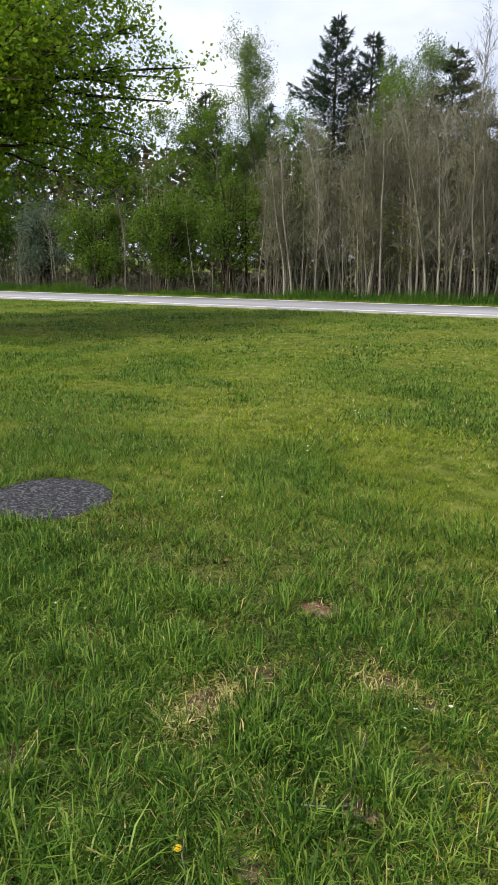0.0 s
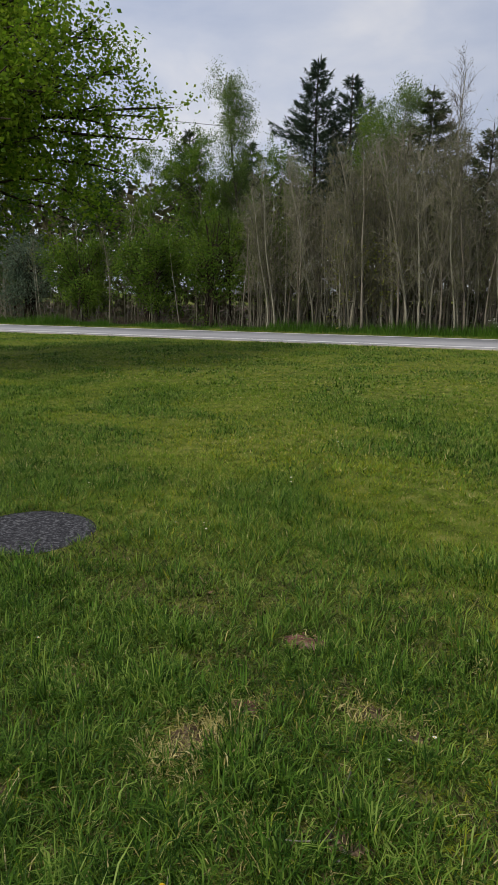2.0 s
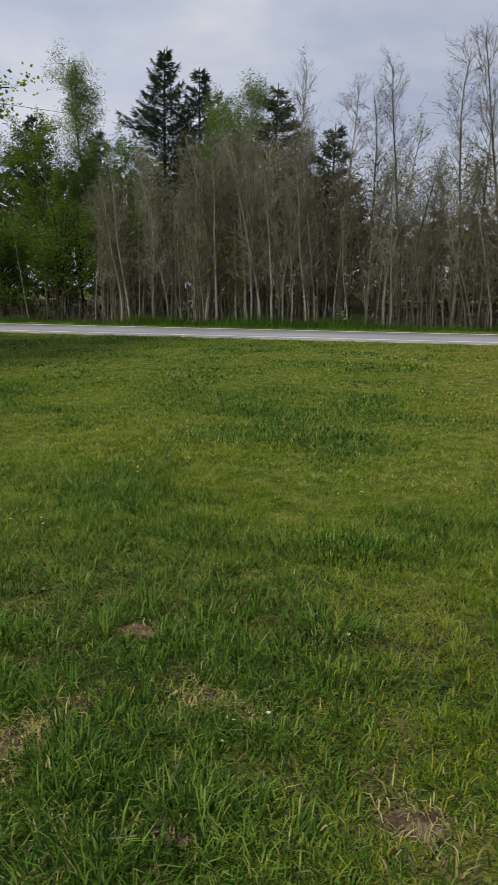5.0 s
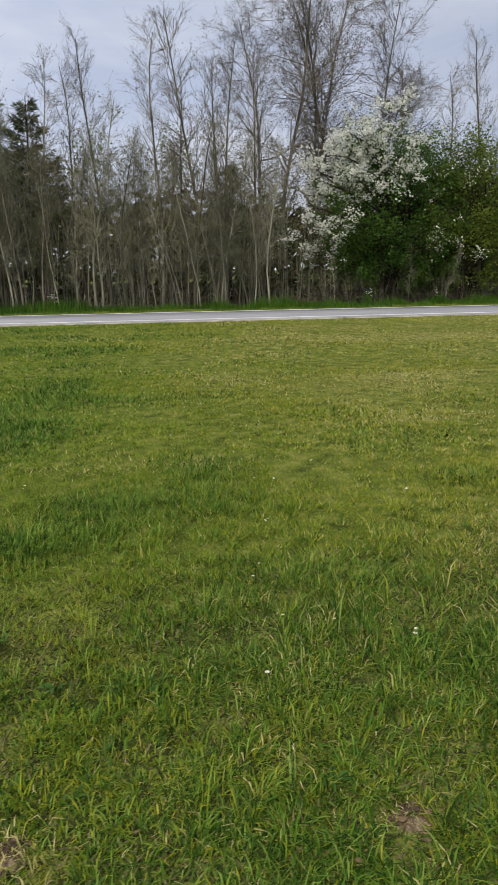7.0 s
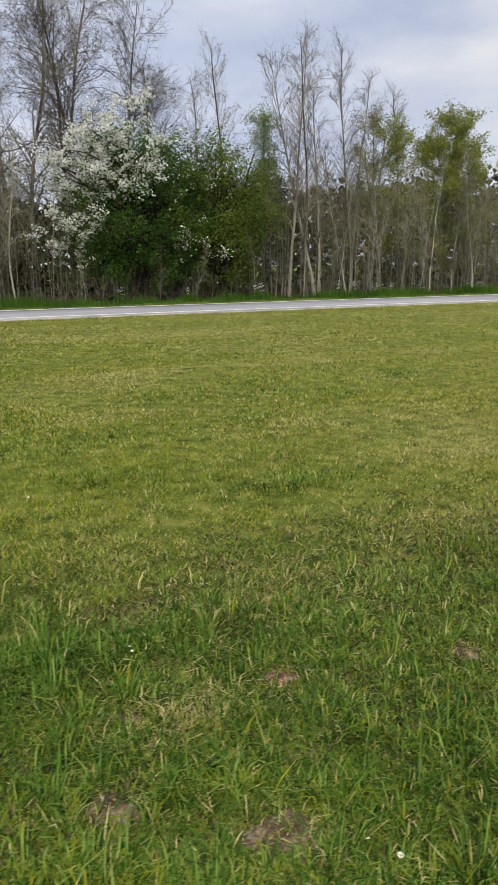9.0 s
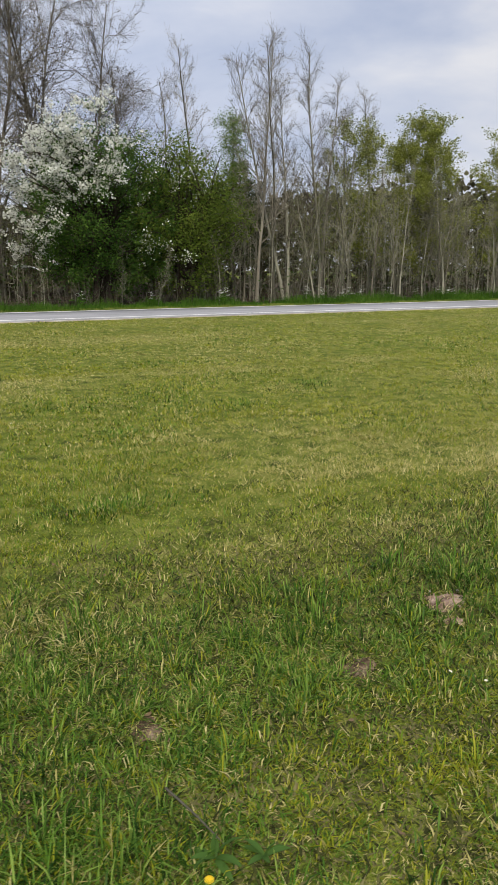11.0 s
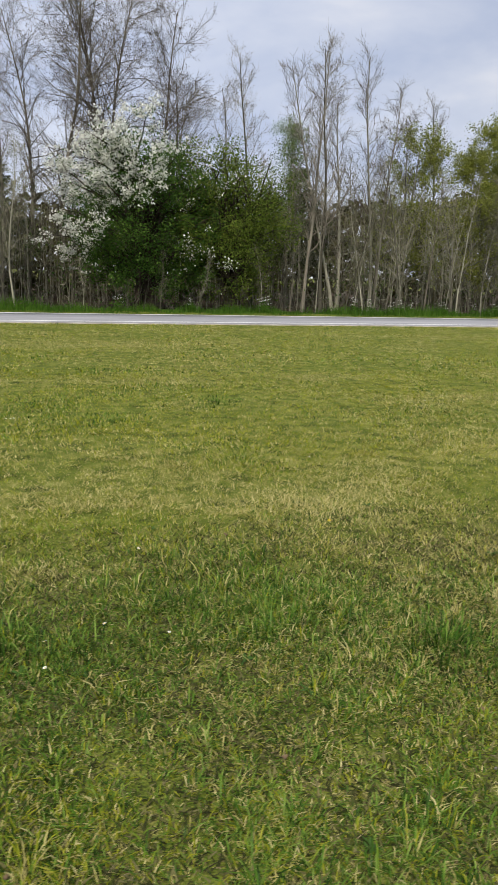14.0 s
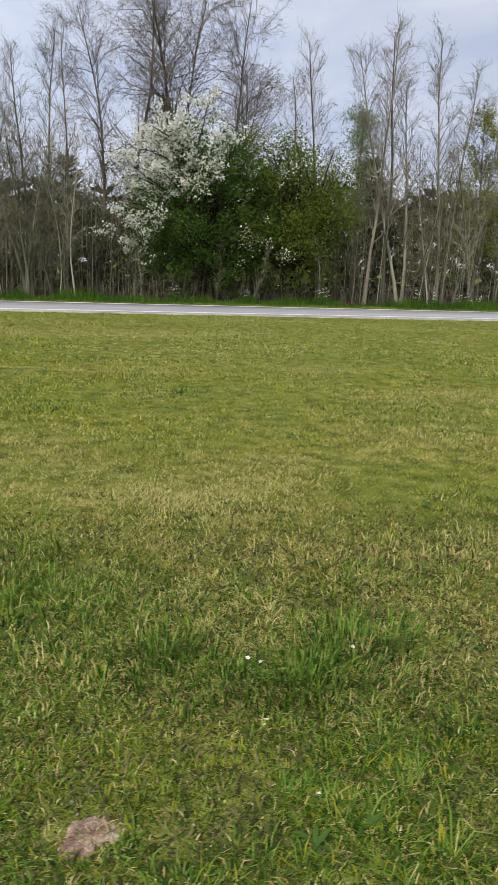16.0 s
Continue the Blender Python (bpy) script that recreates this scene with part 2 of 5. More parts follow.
def mesh_of(name, verts, tris=None, quads=None, mats=(), smooth=False):
    """A mesh from arrays of corners, triangles and quads."""
    me = bpy.data.meshes.new(name)
    verts = np.asarray(verts, np.float32).reshape(-1, 3)
    tris = np.zeros((0, 3), np.int32) if tris is None else np.asarray(tris, np.int32).reshape(-1, 3)
    quads = np.zeros((0, 4), np.int32) if quads is None else np.asarray(quads, np.int32).reshape(-1, 4)
    me.vertices.add(len(verts))
    me.vertices.foreach_set("co", verts.ravel())
    loops = np.concatenate([tris.ravel(), quads.ravel()])
    me.loops.add(len(loops))
    me.loops.foreach_set("vertex_index", loops)
    starts = np.concatenate([np.arange(len(tris)) * 3, len(tris) * 3 + np.arange(len(quads)) * 4]).astype(np.int32)
    me.polygons.add(len(starts))
    me.polygons.foreach_set("loop_start", starts)
    if smooth:
        me.polygons.foreach_set("use_smooth", np.ones(len(starts), bool))
    for m in mats:
        me.materials.append(m)
    me.update(calc_edges=True)
    return me


def part(name, me, parent=None, label=""):
    ob = new(name, me)
    ob.parent = parent
    if label:
        tagged(ob, label)
    return ob


def thing(name, x, y, z, label, category, group="", kind=""):
    ob = new(name)
    ob.location = (x, y, z)
    ob.empty_display_size = 0.2
    return tagged(ob, label, category, group, kind)


def from_bm(name, bm, mat, smooth=False):
    me = bpy.data.meshes.new(name)
    bm.to_mesh(me)
    bm.free()
    me.materials.append(mat)
    if smooth:
        me.polygons.foreach_set("use_smooth", [True] * len(me.polygons))
    return me


def tubes(lines, sides=4):
    """Tapered tubes along polylines [(points, radii), ...]: corners and quads."""
    V, Q, base = [], [], 0
    ang = np.arange(sides) * 2 * np.pi / sides
    ca, sa = np.cos(ang), np.sin(ang)
    k = np.arange(sides)
    k2 = (k + 1) % sides
    for pts, rad in lines:
        pts = np.asarray(pts, float)
        n = len(pts)
        d = np.gradient(pts, axis=0)
        d /= np.linalg.norm(d, axis=1)[:, None] + 1e-9
        ref = np.array([1.0, 0, 0]) if abs(d[0, 0]) < 0.8 else np.array([0, 1.0, 0])
        u = np.cross(d, ref)
        u /= np.linalg.norm(u, axis=1)[:, None] + 1e-9
        w = np.cross(d, u)
        ring = pts[:, None] + np.asarray(rad)[:, None, None] * (u[:, None] * ca[None, :, None] + w[:, None] * sa[None, :, None])
        V.append(ring.reshape(-1, 3))
        for i in range(n - 1):
            a = base + i * sides
            Q.append(np.stack([a + k, a + k2, a + sides + k2, a + sides + k], 1))
        base += n * sides
    return np.concatenate(V), np.concatenate(Q)


def leaf_cards(rng, pos, size, spread=0.4, droop=0.0, narrow=0.55):
    """Bent four-cornered leaves at random turns: corners and two triangles a leaf."""
    n = len(pos)
    a = rng.normal(size=(n, 3))
    a[:, 2] = a[:, 2] * 0.6 - droop
    a /= np.linalg.norm(a, axis=1)[:, None]
    b = np.cross(a, rng.normal(size=(n, 3)))
    b /= np.linalg.norm(b, axis=1)[:, None] + 1e-9
    c = np.cross(a, b)
    L = (size * rng.uniform(1 - spread, 1 + spread, n))[:, None]
    W = L * narrow * 0.5
    p0, p2 = pos - a * L * 0.5, pos + a * L * 0.5
    p1, p3 = pos + b * W + c * L * 0.12, pos - b * W + c * L * 0.12
    V = np.stack([p0, p1, p2, p3], 1).reshape(-1, 3)
    i = np.arange(n)[:, None] * 4
    T = np.concatenate([i + [0, 1, 2], i + [0, 2, 3]])
    return V, T


def bend(rng, start, way, length, steps, wobble, lift=0.0):
    """A wandering line from start: its points."""
    p, d = np.array(start, float), np.array(way, float)
    d /= np.linalg.norm(d)
    out = [p.copy()]
    for _ in range(steps):
        d = d + rng.normal(size=3) * wobble + np.array([0, 0, lift])
        d /= np.linalg.norm(d)
        p = p + d * length / steps
        out.append(p.copy())
    return np.array(out)


def along(pts, f):
    """The place and the direction at the share f of a polyline."""
    s = f * (len(pts) - 1)
    i = min(int(s), len(pts) - 2)
    return pts[i] + (pts[i + 1] - pts[i]) * (s - i), pts[i + 1] - pts[i]


def side_way(rng, d, angle):
    """A direction that leaves d by that angle, any way round."""
    d = d / (np.linalg.norm(d) + 1e-9)
    o = np.cross(d, rng.normal(size=3))
    o /= np.linalg.norm(o) + 1e-9
    return d * math.cos(angle) + o * math.sin(angle)


def skeleton_tree(rng, height, radius, crown_from, limbs, limb_len, angle, twigs, twig_len, lift=0.03, wobble=0.06, fine=3, stems=1, shape=None, steps=7):
    """Trunk lines, limb lines, twig lines and the twigs' ends of a leafless tree."""
    trunk, limb, twig, ends = [], [], [], []
    for s in range(stems):
        lean = rng.normal(size=3) * (0.02 + 0.06 * (stems > 1))
        lean[2] = 1
        off = np.array([rng.normal() * 0.12, rng.normal() * 0.12, 0]) * (stems > 1)
        h = height * rng.uniform(0.82, 1.0) if s else height
        t = bend(rng, off + [0, 0, -0.15], lean, h, steps, wobble * 0.45, 0.03)
        f = np.linspace(0, 1, len(t))
        trunk.append((t, radius * (1 - 0.9 * f) ** 0.9 * (1 + 0.5 * np.exp(-f * 18)) + 0.004))
        for k in range(limbs):
            u = crown_from + (0.97 - crown_from) * (k + rng.uniform(0.1, 0.9)) / limbs
            p, d = along(t, u)
            rel = (u - crown_from) / (1 - crown_from)
            ll = limb_len * (shape(rel) if shape else (1.0 - 0.75 * rel)) * rng.uniform(0.65, 1.2)
            L = bend(rng, p, side_way(rng, d, radians(angle + rng.normal() * 10)), ll, 4, wobble * 1.7, lift)
            r0 = min(radius * (1 - 0.85 * u) * 0.55, 0.015 + 0.022 * ll)
            limb.append((L, r0 * (1 - 0.85 * np.linspace(0, 1, 5)) + 0.0025))
            for _ in range(twigs):
                q, e = along(L, rng.uniform(0.25, 1.0))
                tl = twig_len * rng.uniform(0.5, 1.3)
                T = bend(rng, q, side_way(rng, e, radians(rng.uniform(18, 55))), tl, 2, wobble * 2, lift * 1.5)
                twig.append((T, np.array([0.006, 0.0045, 0.003])))
                ends.append(T)
                for _ in range(fine):
                    q2, e2 = along(T, rng.uniform(0.3, 1.0))
                    F = bend(rng, q2, side_way(rng, e2, radians(rng.uniform(20, 55))), tl * 0.55, 1, 0.1, lift)
                    twig.append((F, np.array([0.004, 0.0025])))
                    ends.append(F)
    return trunk, limb, twig, ends


def spots_on(rng, ends, n, spread):
    """n places scattered about the outer part of the twigs."""
    pick = rng.integers(0, len(ends), n)
    f = rng.uniform(0.2, 1.0, n)
    out = np.array([along(ends[i], u)[0] for i, u in zip(pick, f)])
    return out + rng.normal(size=out.shape) * spread


def tree_meshes(rng, name, sk, bark, twig_mat, leaf_mat=None, leaves=0, leaf=0.09, spread=0.12, droop=0.2, twig_sides=3, narrow=0.55):
    """The parts of a tree: trunk with limbs, twigs, leaves."""
    trunk, limb, twig, ends = sk
    v1, q1 = tubes(trunk, 7)
    out = {"trunk": mesh_of(name + "_trunk", v1, quads=q1, mats=[bark], smooth=True)}
    v, q = tubes(twig, twig_sides)
    v2, q2 = tubes(limb, 3)
    out["branchwork"] = mesh_of(name + "_branchwork", np.concatenate([v2, v]), quads=np.concatenate([q2, q + len(v2)]), mats=[twig_mat])
    if leaves:
        v, t = leaf_cards(rng, spots_on(rng, ends, leaves, spread), leaf, 0.45, droop, narrow)
        out["crown"] = mesh_of(name + "_crown", v, tris=t, mats=[leaf_mat])
    return out


def plant(name, parts, x, y, z, turn, size, label, category, group=""):
    ob = thing(name, x, y, z, label, category, group)
    ob.rotation_euler = (0, 0, turn)
    ob.scale = (size, size, size)
    for key, me in parts.items():
        child = part(key, me, ob)
        if key in ("branchwork", "crown", "blossom", "umbels"):
            tagged(child, kind="stuff")
    return ob


def dome_skeleton(rng, height, radius, centre, radii, limbs, twigs, twig_len, fine=2, stems=3, ragged=0.25, low=0.1, high=0.85, arch=0.25):
    """A tree whose limbs reach into an uneven dome: trunk, limb and twig lines, and the twigs."""
    trunk, limb, twig, ends = [], [], [], []
    c, rad = np.array(centre, float), np.array(radii, float)
    for s in range(stems):
        top = c + (rng.normal(size=3) * 0.25 * rad) * (stems > 1)
        top[2] = height * rng.uniform(0.8, 1.0)
        base = np.array([rng.normal() * 0.3, rng.normal() * 0.3, -0.15]) * ((stems > 1), (stems > 1), 1)
        f = np.linspace(0, 1, 9)[:, None]
        t = base + (top - base) * f ** np.array([1.5, 1.5, 1.0]) + rng.normal(size=(9, 3)) * 0.05 * f
        g = f[:, 0]
        trunk.append((t, radius * (1 - 0.88 * g) * (1 + 0.5 * np.exp(-g * 18)) + 0.006))
    lump = rng.normal(size=(24, 3))
    lump /= np.linalg.norm(lump, axis=1)[:, None]
    size = 1 + ragged * rng.uniform(-1, 0.6, 24)
    for k in range(limbs):
        d = rng.normal(size=3)
        d /= np.linalg.norm(d)
        near = np.exp(8 * (lump @ d))
        reach = float((near * size).sum() / near.sum()) * rng.uniform(0.25, 1.0) ** 0.45
        goal = c + d * rad * reach
        goal[2] = max(goal[2], 0.35)
        t = trunk[int(rng.integers(0, stems))][0]
        u = np.clip(low + (high - low) * (goal[2] / height) * rng.uniform(0.35, 0.95), low, high)
        p, _ = along(t, u)
        mid = (p + goal) / 2 + np.array([0, 0, arch * np.linalg.norm(goal - p) * rng.uniform(0.3, 1.0)])
        w = np.linspace(0, 1, 7)[:, None]
        L = p * (1 - w) ** 2 + 2 * mid * w * (1 - w) + goal * w * w + rng.normal(size=(7, 3)) * 0.05 * w
        ll = np.linalg.norm(goal - p)
        limb.append((L, min(radius * 0.5, 0.012 + 0.014 * ll) * (1 - 0.85 * w[:, 0]) + 0.003))
        for _ in range(twigs):
            q, e = along(L, rng.uniform(0.35, 1.0))
            T = bend(rng, q, side_way(rng, e, radians(rng.uniform(20, 65))), twig_len * rng.uniform(0.5, 1.3), 2, 0.15, 0.02)
            twig.append((T, np.array([0.006, 0.0045, 0.003])))
            ends.append(T)
            for _ in range(fine):
                q2, e2 = along(T, rng.uniform(0.3, 1.0))
                F = bend(rng, q2, side_way(rng, e2, radians(rng.uniform(20, 60))), twig_len * 0.5, 1, 0.1, 0.02)
                twig.append((F, np.array([0.004, 0.0025])))
                ends.append(F)
    return trunk, limb, twig, ends


# ---- ground, road, verge ----


class Field:
    """Smooth noise over the plan, about -1 to 1."""

    def __init__(self, seed, cell):
        self.g, self.cell = np.random.default_rng(seed).uniform(-1, 1, (256, 256)), cell

    def __call__(self, x, y):
        u, v = np.asarray(x) / self.cell + 100.37, np.asarray(y) / self.cell + 100.71
        i, j = np.floor(u).astype(int), np.floor(v).astype(int)
        fu, fv = u - i, v - j
        fu, fv = fu * fu * (3 - 2 * fu), fv * fv * (3 - 2 * fv)
        g = self.g
        i0, j0, i1, j1 = i % 256, j % 256, (i + 1) % 256, (j + 1) % 256
        return (g[i0, j0] * (1 - fu) + g[i1, j0] * fu) * (1 - fv) + (g[i0, j1] * (1 - fu) + g[i1, j1] * fu) * fv


ROAD_NEAR, ROAD_FAR, WOOD_FRONT = 22.25, 26.5, 28.4
relief_a, relief_b = Field(11, 1.7), Field(12, 0.45)


def ground_z(x, y):
    """Gentle bumps on the lawn, fading out before the road."""
    fade = np.clip((ROAD_NEAR - 1.5 - np.asarray(y)) / 3.0, 0, 1)
    return (0.014 * relief_a(x, y) + 0.008 * relief_b(x, y)) * fade


gx = np.concatenate([[-3000, -900, -300, -120, -60], np.arange(-36, 44.1, 0.3), [60, 120, 300, 900, 3000]])
gy = np.concatenate([[-3000, -900, -200, -60, -20, -8, -3], np.arange(-1, 27.1, 0.25), [40, 80, 300, 900, 3000]])
GX, GY = np.meshgrid(gx, gy, indexing="ij")
GZ = np.where((GX > -36) & (GX < 44) & (GY > -1), ground_z(GX, GY), 0.0)
idx = np.arange(GX.size).reshape(GX.shape)
gq = np.stack([idx[:-1, :-1], idx[1:, :-1], idx[1:, 1:], idx[:-1, 1:]], -1).reshape(-1, 4)
ground = new("ground", mesh_of("ground", np.stack([GX, GY, GZ], -1), quads=gq, mats=[M_SOIL], smooth=True))
tagged(ground, "mown lawn soil with thatch and moss", "ground", kind="structure")


def strip(name, profile, x0, x1, step, mat, label, category, waver=0.0, seed=3):
    """A long strip along x from a profile of (y, z); its first and last edges may waver."""
    xs = np.arange(x0, x1 + 0.01, step)
    f = Field(seed, 1.1)
    prof = np.array(profile, float)
    V = np.zeros((len(xs), len(prof), 3))
    V[..., 0], V[..., 1], V[..., 2] = xs[:, None], prof[None, :, 0], prof[None, :, 1]
    if waver:
        V[:, 0, 1] += waver * f(xs, xs * 0 + 1)
        V[:, -1, 1] += waver * f(xs, xs * 0 + 9)
    i = np.arange(len(xs) * len(prof)).reshape(len(xs), len(prof))
    q = np.stack([i[:-1, :-1], i[1:, :-1], i[1:, 1:], i[:-1, 1:]], -1).reshape(-1, 4)
    ob = new(name, mesh_of(name, V, quads=q, mats=[mat], smooth=True))
    return tagged(ob, label, category, kind="structure")


road = strip("road", [(ROAD_NEAR, -0.05), (ROAD_NEAR + 0.02, 0.05), (24.4, 0.10), (ROAD_FAR - 0.02, 0.06), (ROAD_FAR, -0.05)], -260, 260, 2, M_ASPHALT, "light grey worn asphalt country road", "road", 0.02)
strip("shoulder_near", [(ROAD_NEAR - 0.14, -0.02), (ROAD_NEAR - 0.08, 0.02), (ROAD_NEAR + 0.03, 0.03)], -120, 120, 0.4, M_GRAVEL, "pale gravel shoulder along the road", "shoulder", 0.05)
strip("shoulder_far", [(ROAD_FAR - 0.03, 0.03), (ROAD_FAR + 0.2, 0.03), (ROAD_FAR + 0.4, -0.02)], -120, 120, 0.4, M_GRAVEL, "pale gravel shoulder below the wood", "shoulder", 0.1, 5)
for yl, zl, w in ((ROAD_NEAR + 0.16, 0.060, 0.16), (ROAD_FAR - 0.42, 0.078, 0.24)):
    strip("road_line", [(yl, zl), (yl + w, zl + 0.002)], -260, 260, 2, M_LINE, "worn white edge line painted on asphalt", "road marking", 0.012, 7)
strip("verge", [(ROAD_FAR + 0.25, -0.04), (27.0, 0.05), (27.6, 0.10), (28.3, 0.08), (28.7, -0.02)], -90, 100, 0.5, M_SOIL, "grassy verge between road and wood", "verge", 0.1, 8)
strip("forest_floor", [(28.3, -0.02), (28.8, 0.05), (31, 0.08), (45, 0.08), (90, 0.02)], -120, 130, 1.0, M_LITTER, "dark forest floor of leaf litter", "forest floor", 0.12, 9)

# ---- the wood beyond the road ----


def stand_height(x):
    """Height of the young stand along the road."""
    return float(np.interp(x, [-38, -26, -16, -11.5, -8, -5.5, -4.2, -2, 2, 5, 12, 19, 24, 30, 42], [4.5, 4.6, 5.8, 7.3, 8.2, 7.9, 6.8, 6.2, 6.6, 6.1, 6.0, 6.6, 6.2, 5.6, 6.0]))


# young bare saplings: eight kinds of growth, planted over and over
sapling_kinds = []
for k in range(8):
    r = np.random.default_rng(100 + k)
    sk = skeleton_tree(r, 7.0, r.uniform(0.027, 0.046), r.uniform(0.1, 0.25), 26, r.uniform(0.7, 1.2), 38, 6, 0.5, lift=0.06, wobble=0.115, fine=2, steps=12, shape=lambda f: 0.75 + 0.35 * math.sin(f * 3.1) - 0.45 * f)
    sapling_kinds.append(tree_meshes(r, "sapling", sk, M_PALE if k % 2 else M_BARK, M_TWIG, M_BUDS, 700, 0.055, 0.06, 0.0))
places = []
r = np.random.default_rng(41)
while len(places) < 170:
    x, y = (r.uniform(-13.5, -3.5) if r.uniform() < 0.3 else r.uniform(-34, 41)), WOOD_FRONT + 0.15 + 5.0 * r.uniform() ** 1.7
    if 5.4 < x < 17.6 and y < 32.2:
        continue
    if x > 17.6 and r.uniform() < 0.6:
        continue
    if x < -14.5 and r.uniform() < 0.9:
        continue
    if all((x - a) ** 2 + (y - b) ** 2 > 0.16 for a, b in places):
        places.append((x, y))
first = {}
for n, (x, y) in enumerate(places):
    k = int(r.integers(0, 4)) * 2 + int(r.uniform() < (0.25 if x > 17 else 0.5))
    size = stand_height(x) / 7.0 * r.uniform(0.72, 1.06)
    m = Matrix.LocRotScale((x, y, 0.06), Euler((r.normal() * 0.018, r.normal() * 0.018, r.uniform(0, 6.28))), None)
    if k in first:
        copy_thing(first[k], m).scale = (size, size, size)
    else:
        label = "slender bare alder sapling with pale bark and opening buds" if k % 2 else "slender bare sapling with grey-brown bark and buds"
        first[k] = plant("sapling", sapling_kinds[k], x, y, 0.06, 0.0, size, label, "sapling", "saplings along the wood's edge")
        first[k].rotation_euler = m.to_euler()

# pale trunks that stand out in the front row, x and share of the full height
for n, (x, s, y) in enumerate([(2.36, 1.0, 28.7), (2.62, 0.8, 28.75), (-1.48, 1.15, 28.75), (-0.31, 0.95, 28.7), (3.6, 1.0, 28.8), (4.55, 0.9, 28.7), (5.4, 0.9, 28.7), (5.05, 0.75, 28.75), (22.3, 0.95, 28.7), (20.6, 1.05, 29.0), (-12.95, 0.9, 28.7), (-8.97, 1.1, 28.7), (-6.1, 1.0, 28.7), (25.4, 1.0, 28.8), (28.1, 1.0, 28.8),
                               (15.35, 0.42, 28.3), (11.1, 0.36, 28.35), (12.6, 0.36, 28.35), (8.0, 0.3, 28.5)]):
    k = (1, 3, 5, 7)[n % 4]
    copy_thing(first[k], Matrix.LocRotScale((x, y, 0.06), Euler((0.01 * (n % 3 - 1), 0.03 * (n % 4 - 1.5), n * 1.3)), None)).scale = (s * 1.05, s * 1.05, s)

# the thicket behind: many thin stems and twigs nobody could count
lines, budplaces = [], []
r = np.random.default_rng(42)
for _ in range(850):
    x, y = r.uniform(-40, 46), r.uniform(29.2, 37.5)
    if x < -15 and r.uniform() < 0.65 or 5.4 < x < 17.6 and y < 32:
        continue
    h = stand_height(x) * r.uniform(0.5, 1.12)
    t = bend(r, (x, y, 0), (r.normal() * 0.03, r.normal() * 0.03, 1), h, 5, 0.03, 0.02)
    lines.append((t, (0.009 + 0.014 * r.uniform()) * (1 - 0.85 * np.linspace(0, 1, 6)) + 0.003))
    for _ in range(11):
        p, d = along(t, r.uniform(0.2, 0.98))
        L = bend(r, p, side_way(r, d, radians(r.uniform(20, 55))), r.uniform(0.5, 1.5), 2, 0.15, 0.1)
        lines.append((L, np.array([0.007, 0.005, 0.0025])))
        if r.uniform() < 0.5:
            budplaces.append(L[2])
            budplaces.append(L[1])
pale = []
for _ in range(120):
    x, y = (r.uniform(-14, -3) if r.uniform() < 0.25 else r.uniform(-36, 43)), WOOD_FRONT + 0.3 + 3.5 * r.uniform()
    if x < -15 and r.uniform() < 0.8 or 5.4 < x < 17.6:
        continue
    T = bend(r, (x, y, 0), (r.normal() * 0.035, r.normal() * 0.035, 1), stand_height(x) * r.uniform(0.5, 0.95), 6, 0.03, 0.02)
    pale.append((T, r.uniform(0.012, 0.024) * (1 - 0.8 * np.linspace(0, 1, 7)) + 0.002))
v, q = tubes(pale, 4)
tagged(new("thin_stems", mesh_of("thin_stems", v, quads=q, mats=[M_PALE])), "many thin pale stems in the thicket", "stems", kind="stuff")
v, q = tubes(lines, 3)
thicket = new("thicket", mesh_of("thicket", v, quads=q, mats=[M_TWIG]))
tagged(thicket, "dense thicket of bare grey stems", "thicket", kind="stuff")
bp = np.repeat(np.array(budplaces), 7, 0)
v, t = leaf_cards(r, bp + r.normal(size=bp.shape) * 0.35, 0.08, 0.5)
tagged(new("thicket_buds", mesh_of("thicket_buds", v, tris=t, mats=[M_BUDS])), "haze of opening buds in the thicket", "buds", kind="stuff")

# the haze of fine twigs
n = 30000
fx = r.uniform(-38, 44, n)
fy = r.uniform(WOOD_FRONT + 0.5, 35.5, n)
ok = ~((fx > 5.2) & (fx < 17.8) & (fy < 32.5)) & (fx > -14.5)
fx, fy = fx[ok], fy[ok]
fz = np.array([stand_height(a) for a in fx]) * r.uniform(0.05, 0.98, len(fx)) ** 0.95
v, t = leaf_cards(r, np.stack([fx, fy, fz], 1), 0.26, 0.6, -0.4, 0.032)
tagged(new("fine_twigs", mesh_of("fine_twigs", v, tris=t, mats=[M_FINE])), "haze of fine bare twigs through the thicket", "twigs", kind="stuff")

# low brush at the foot of the stand
lines = []
for _ in range(2600):
    x, y = r.uniform(-38, 44), WOOD_FRONT + 0.1 + 4 * r.uniform() ** 1.5
    T = bend(r, (x, y, 0), (r.normal() * 0.35, r.normal() * 0.3, 1), r.uniform(0.5, 1.9), 3, 0.16, 0.0)
    lines.append((T, np.array([0.009, 0.007, 0.005, 0.003])))
v, q = tubes(lines, 3)
tagged(new("brush", mesh_of("brush", v, quads=q, mats=[M_TWIG])), "dry brown brush at the wood's foot", "brush", kind="stuff")
n = 9000
bx = r.uniform(-38, 44, n)
pos = np.stack([bx, WOOD_FRONT + 0.6 + 6 * r.uniform(size=n), np.abs(r.normal(size=n)) * 1.2 + 0.1], 1)
v, t = leaf_cards(r, pos, 0.10, 0.5)
tagged(new("undergrowth", mesh_of("undergrowth", v, tris=t, mats=[M_DARKLEAF])), "sparse dark undergrowth leaves between the stems", "undergrowth", kind="stuff")

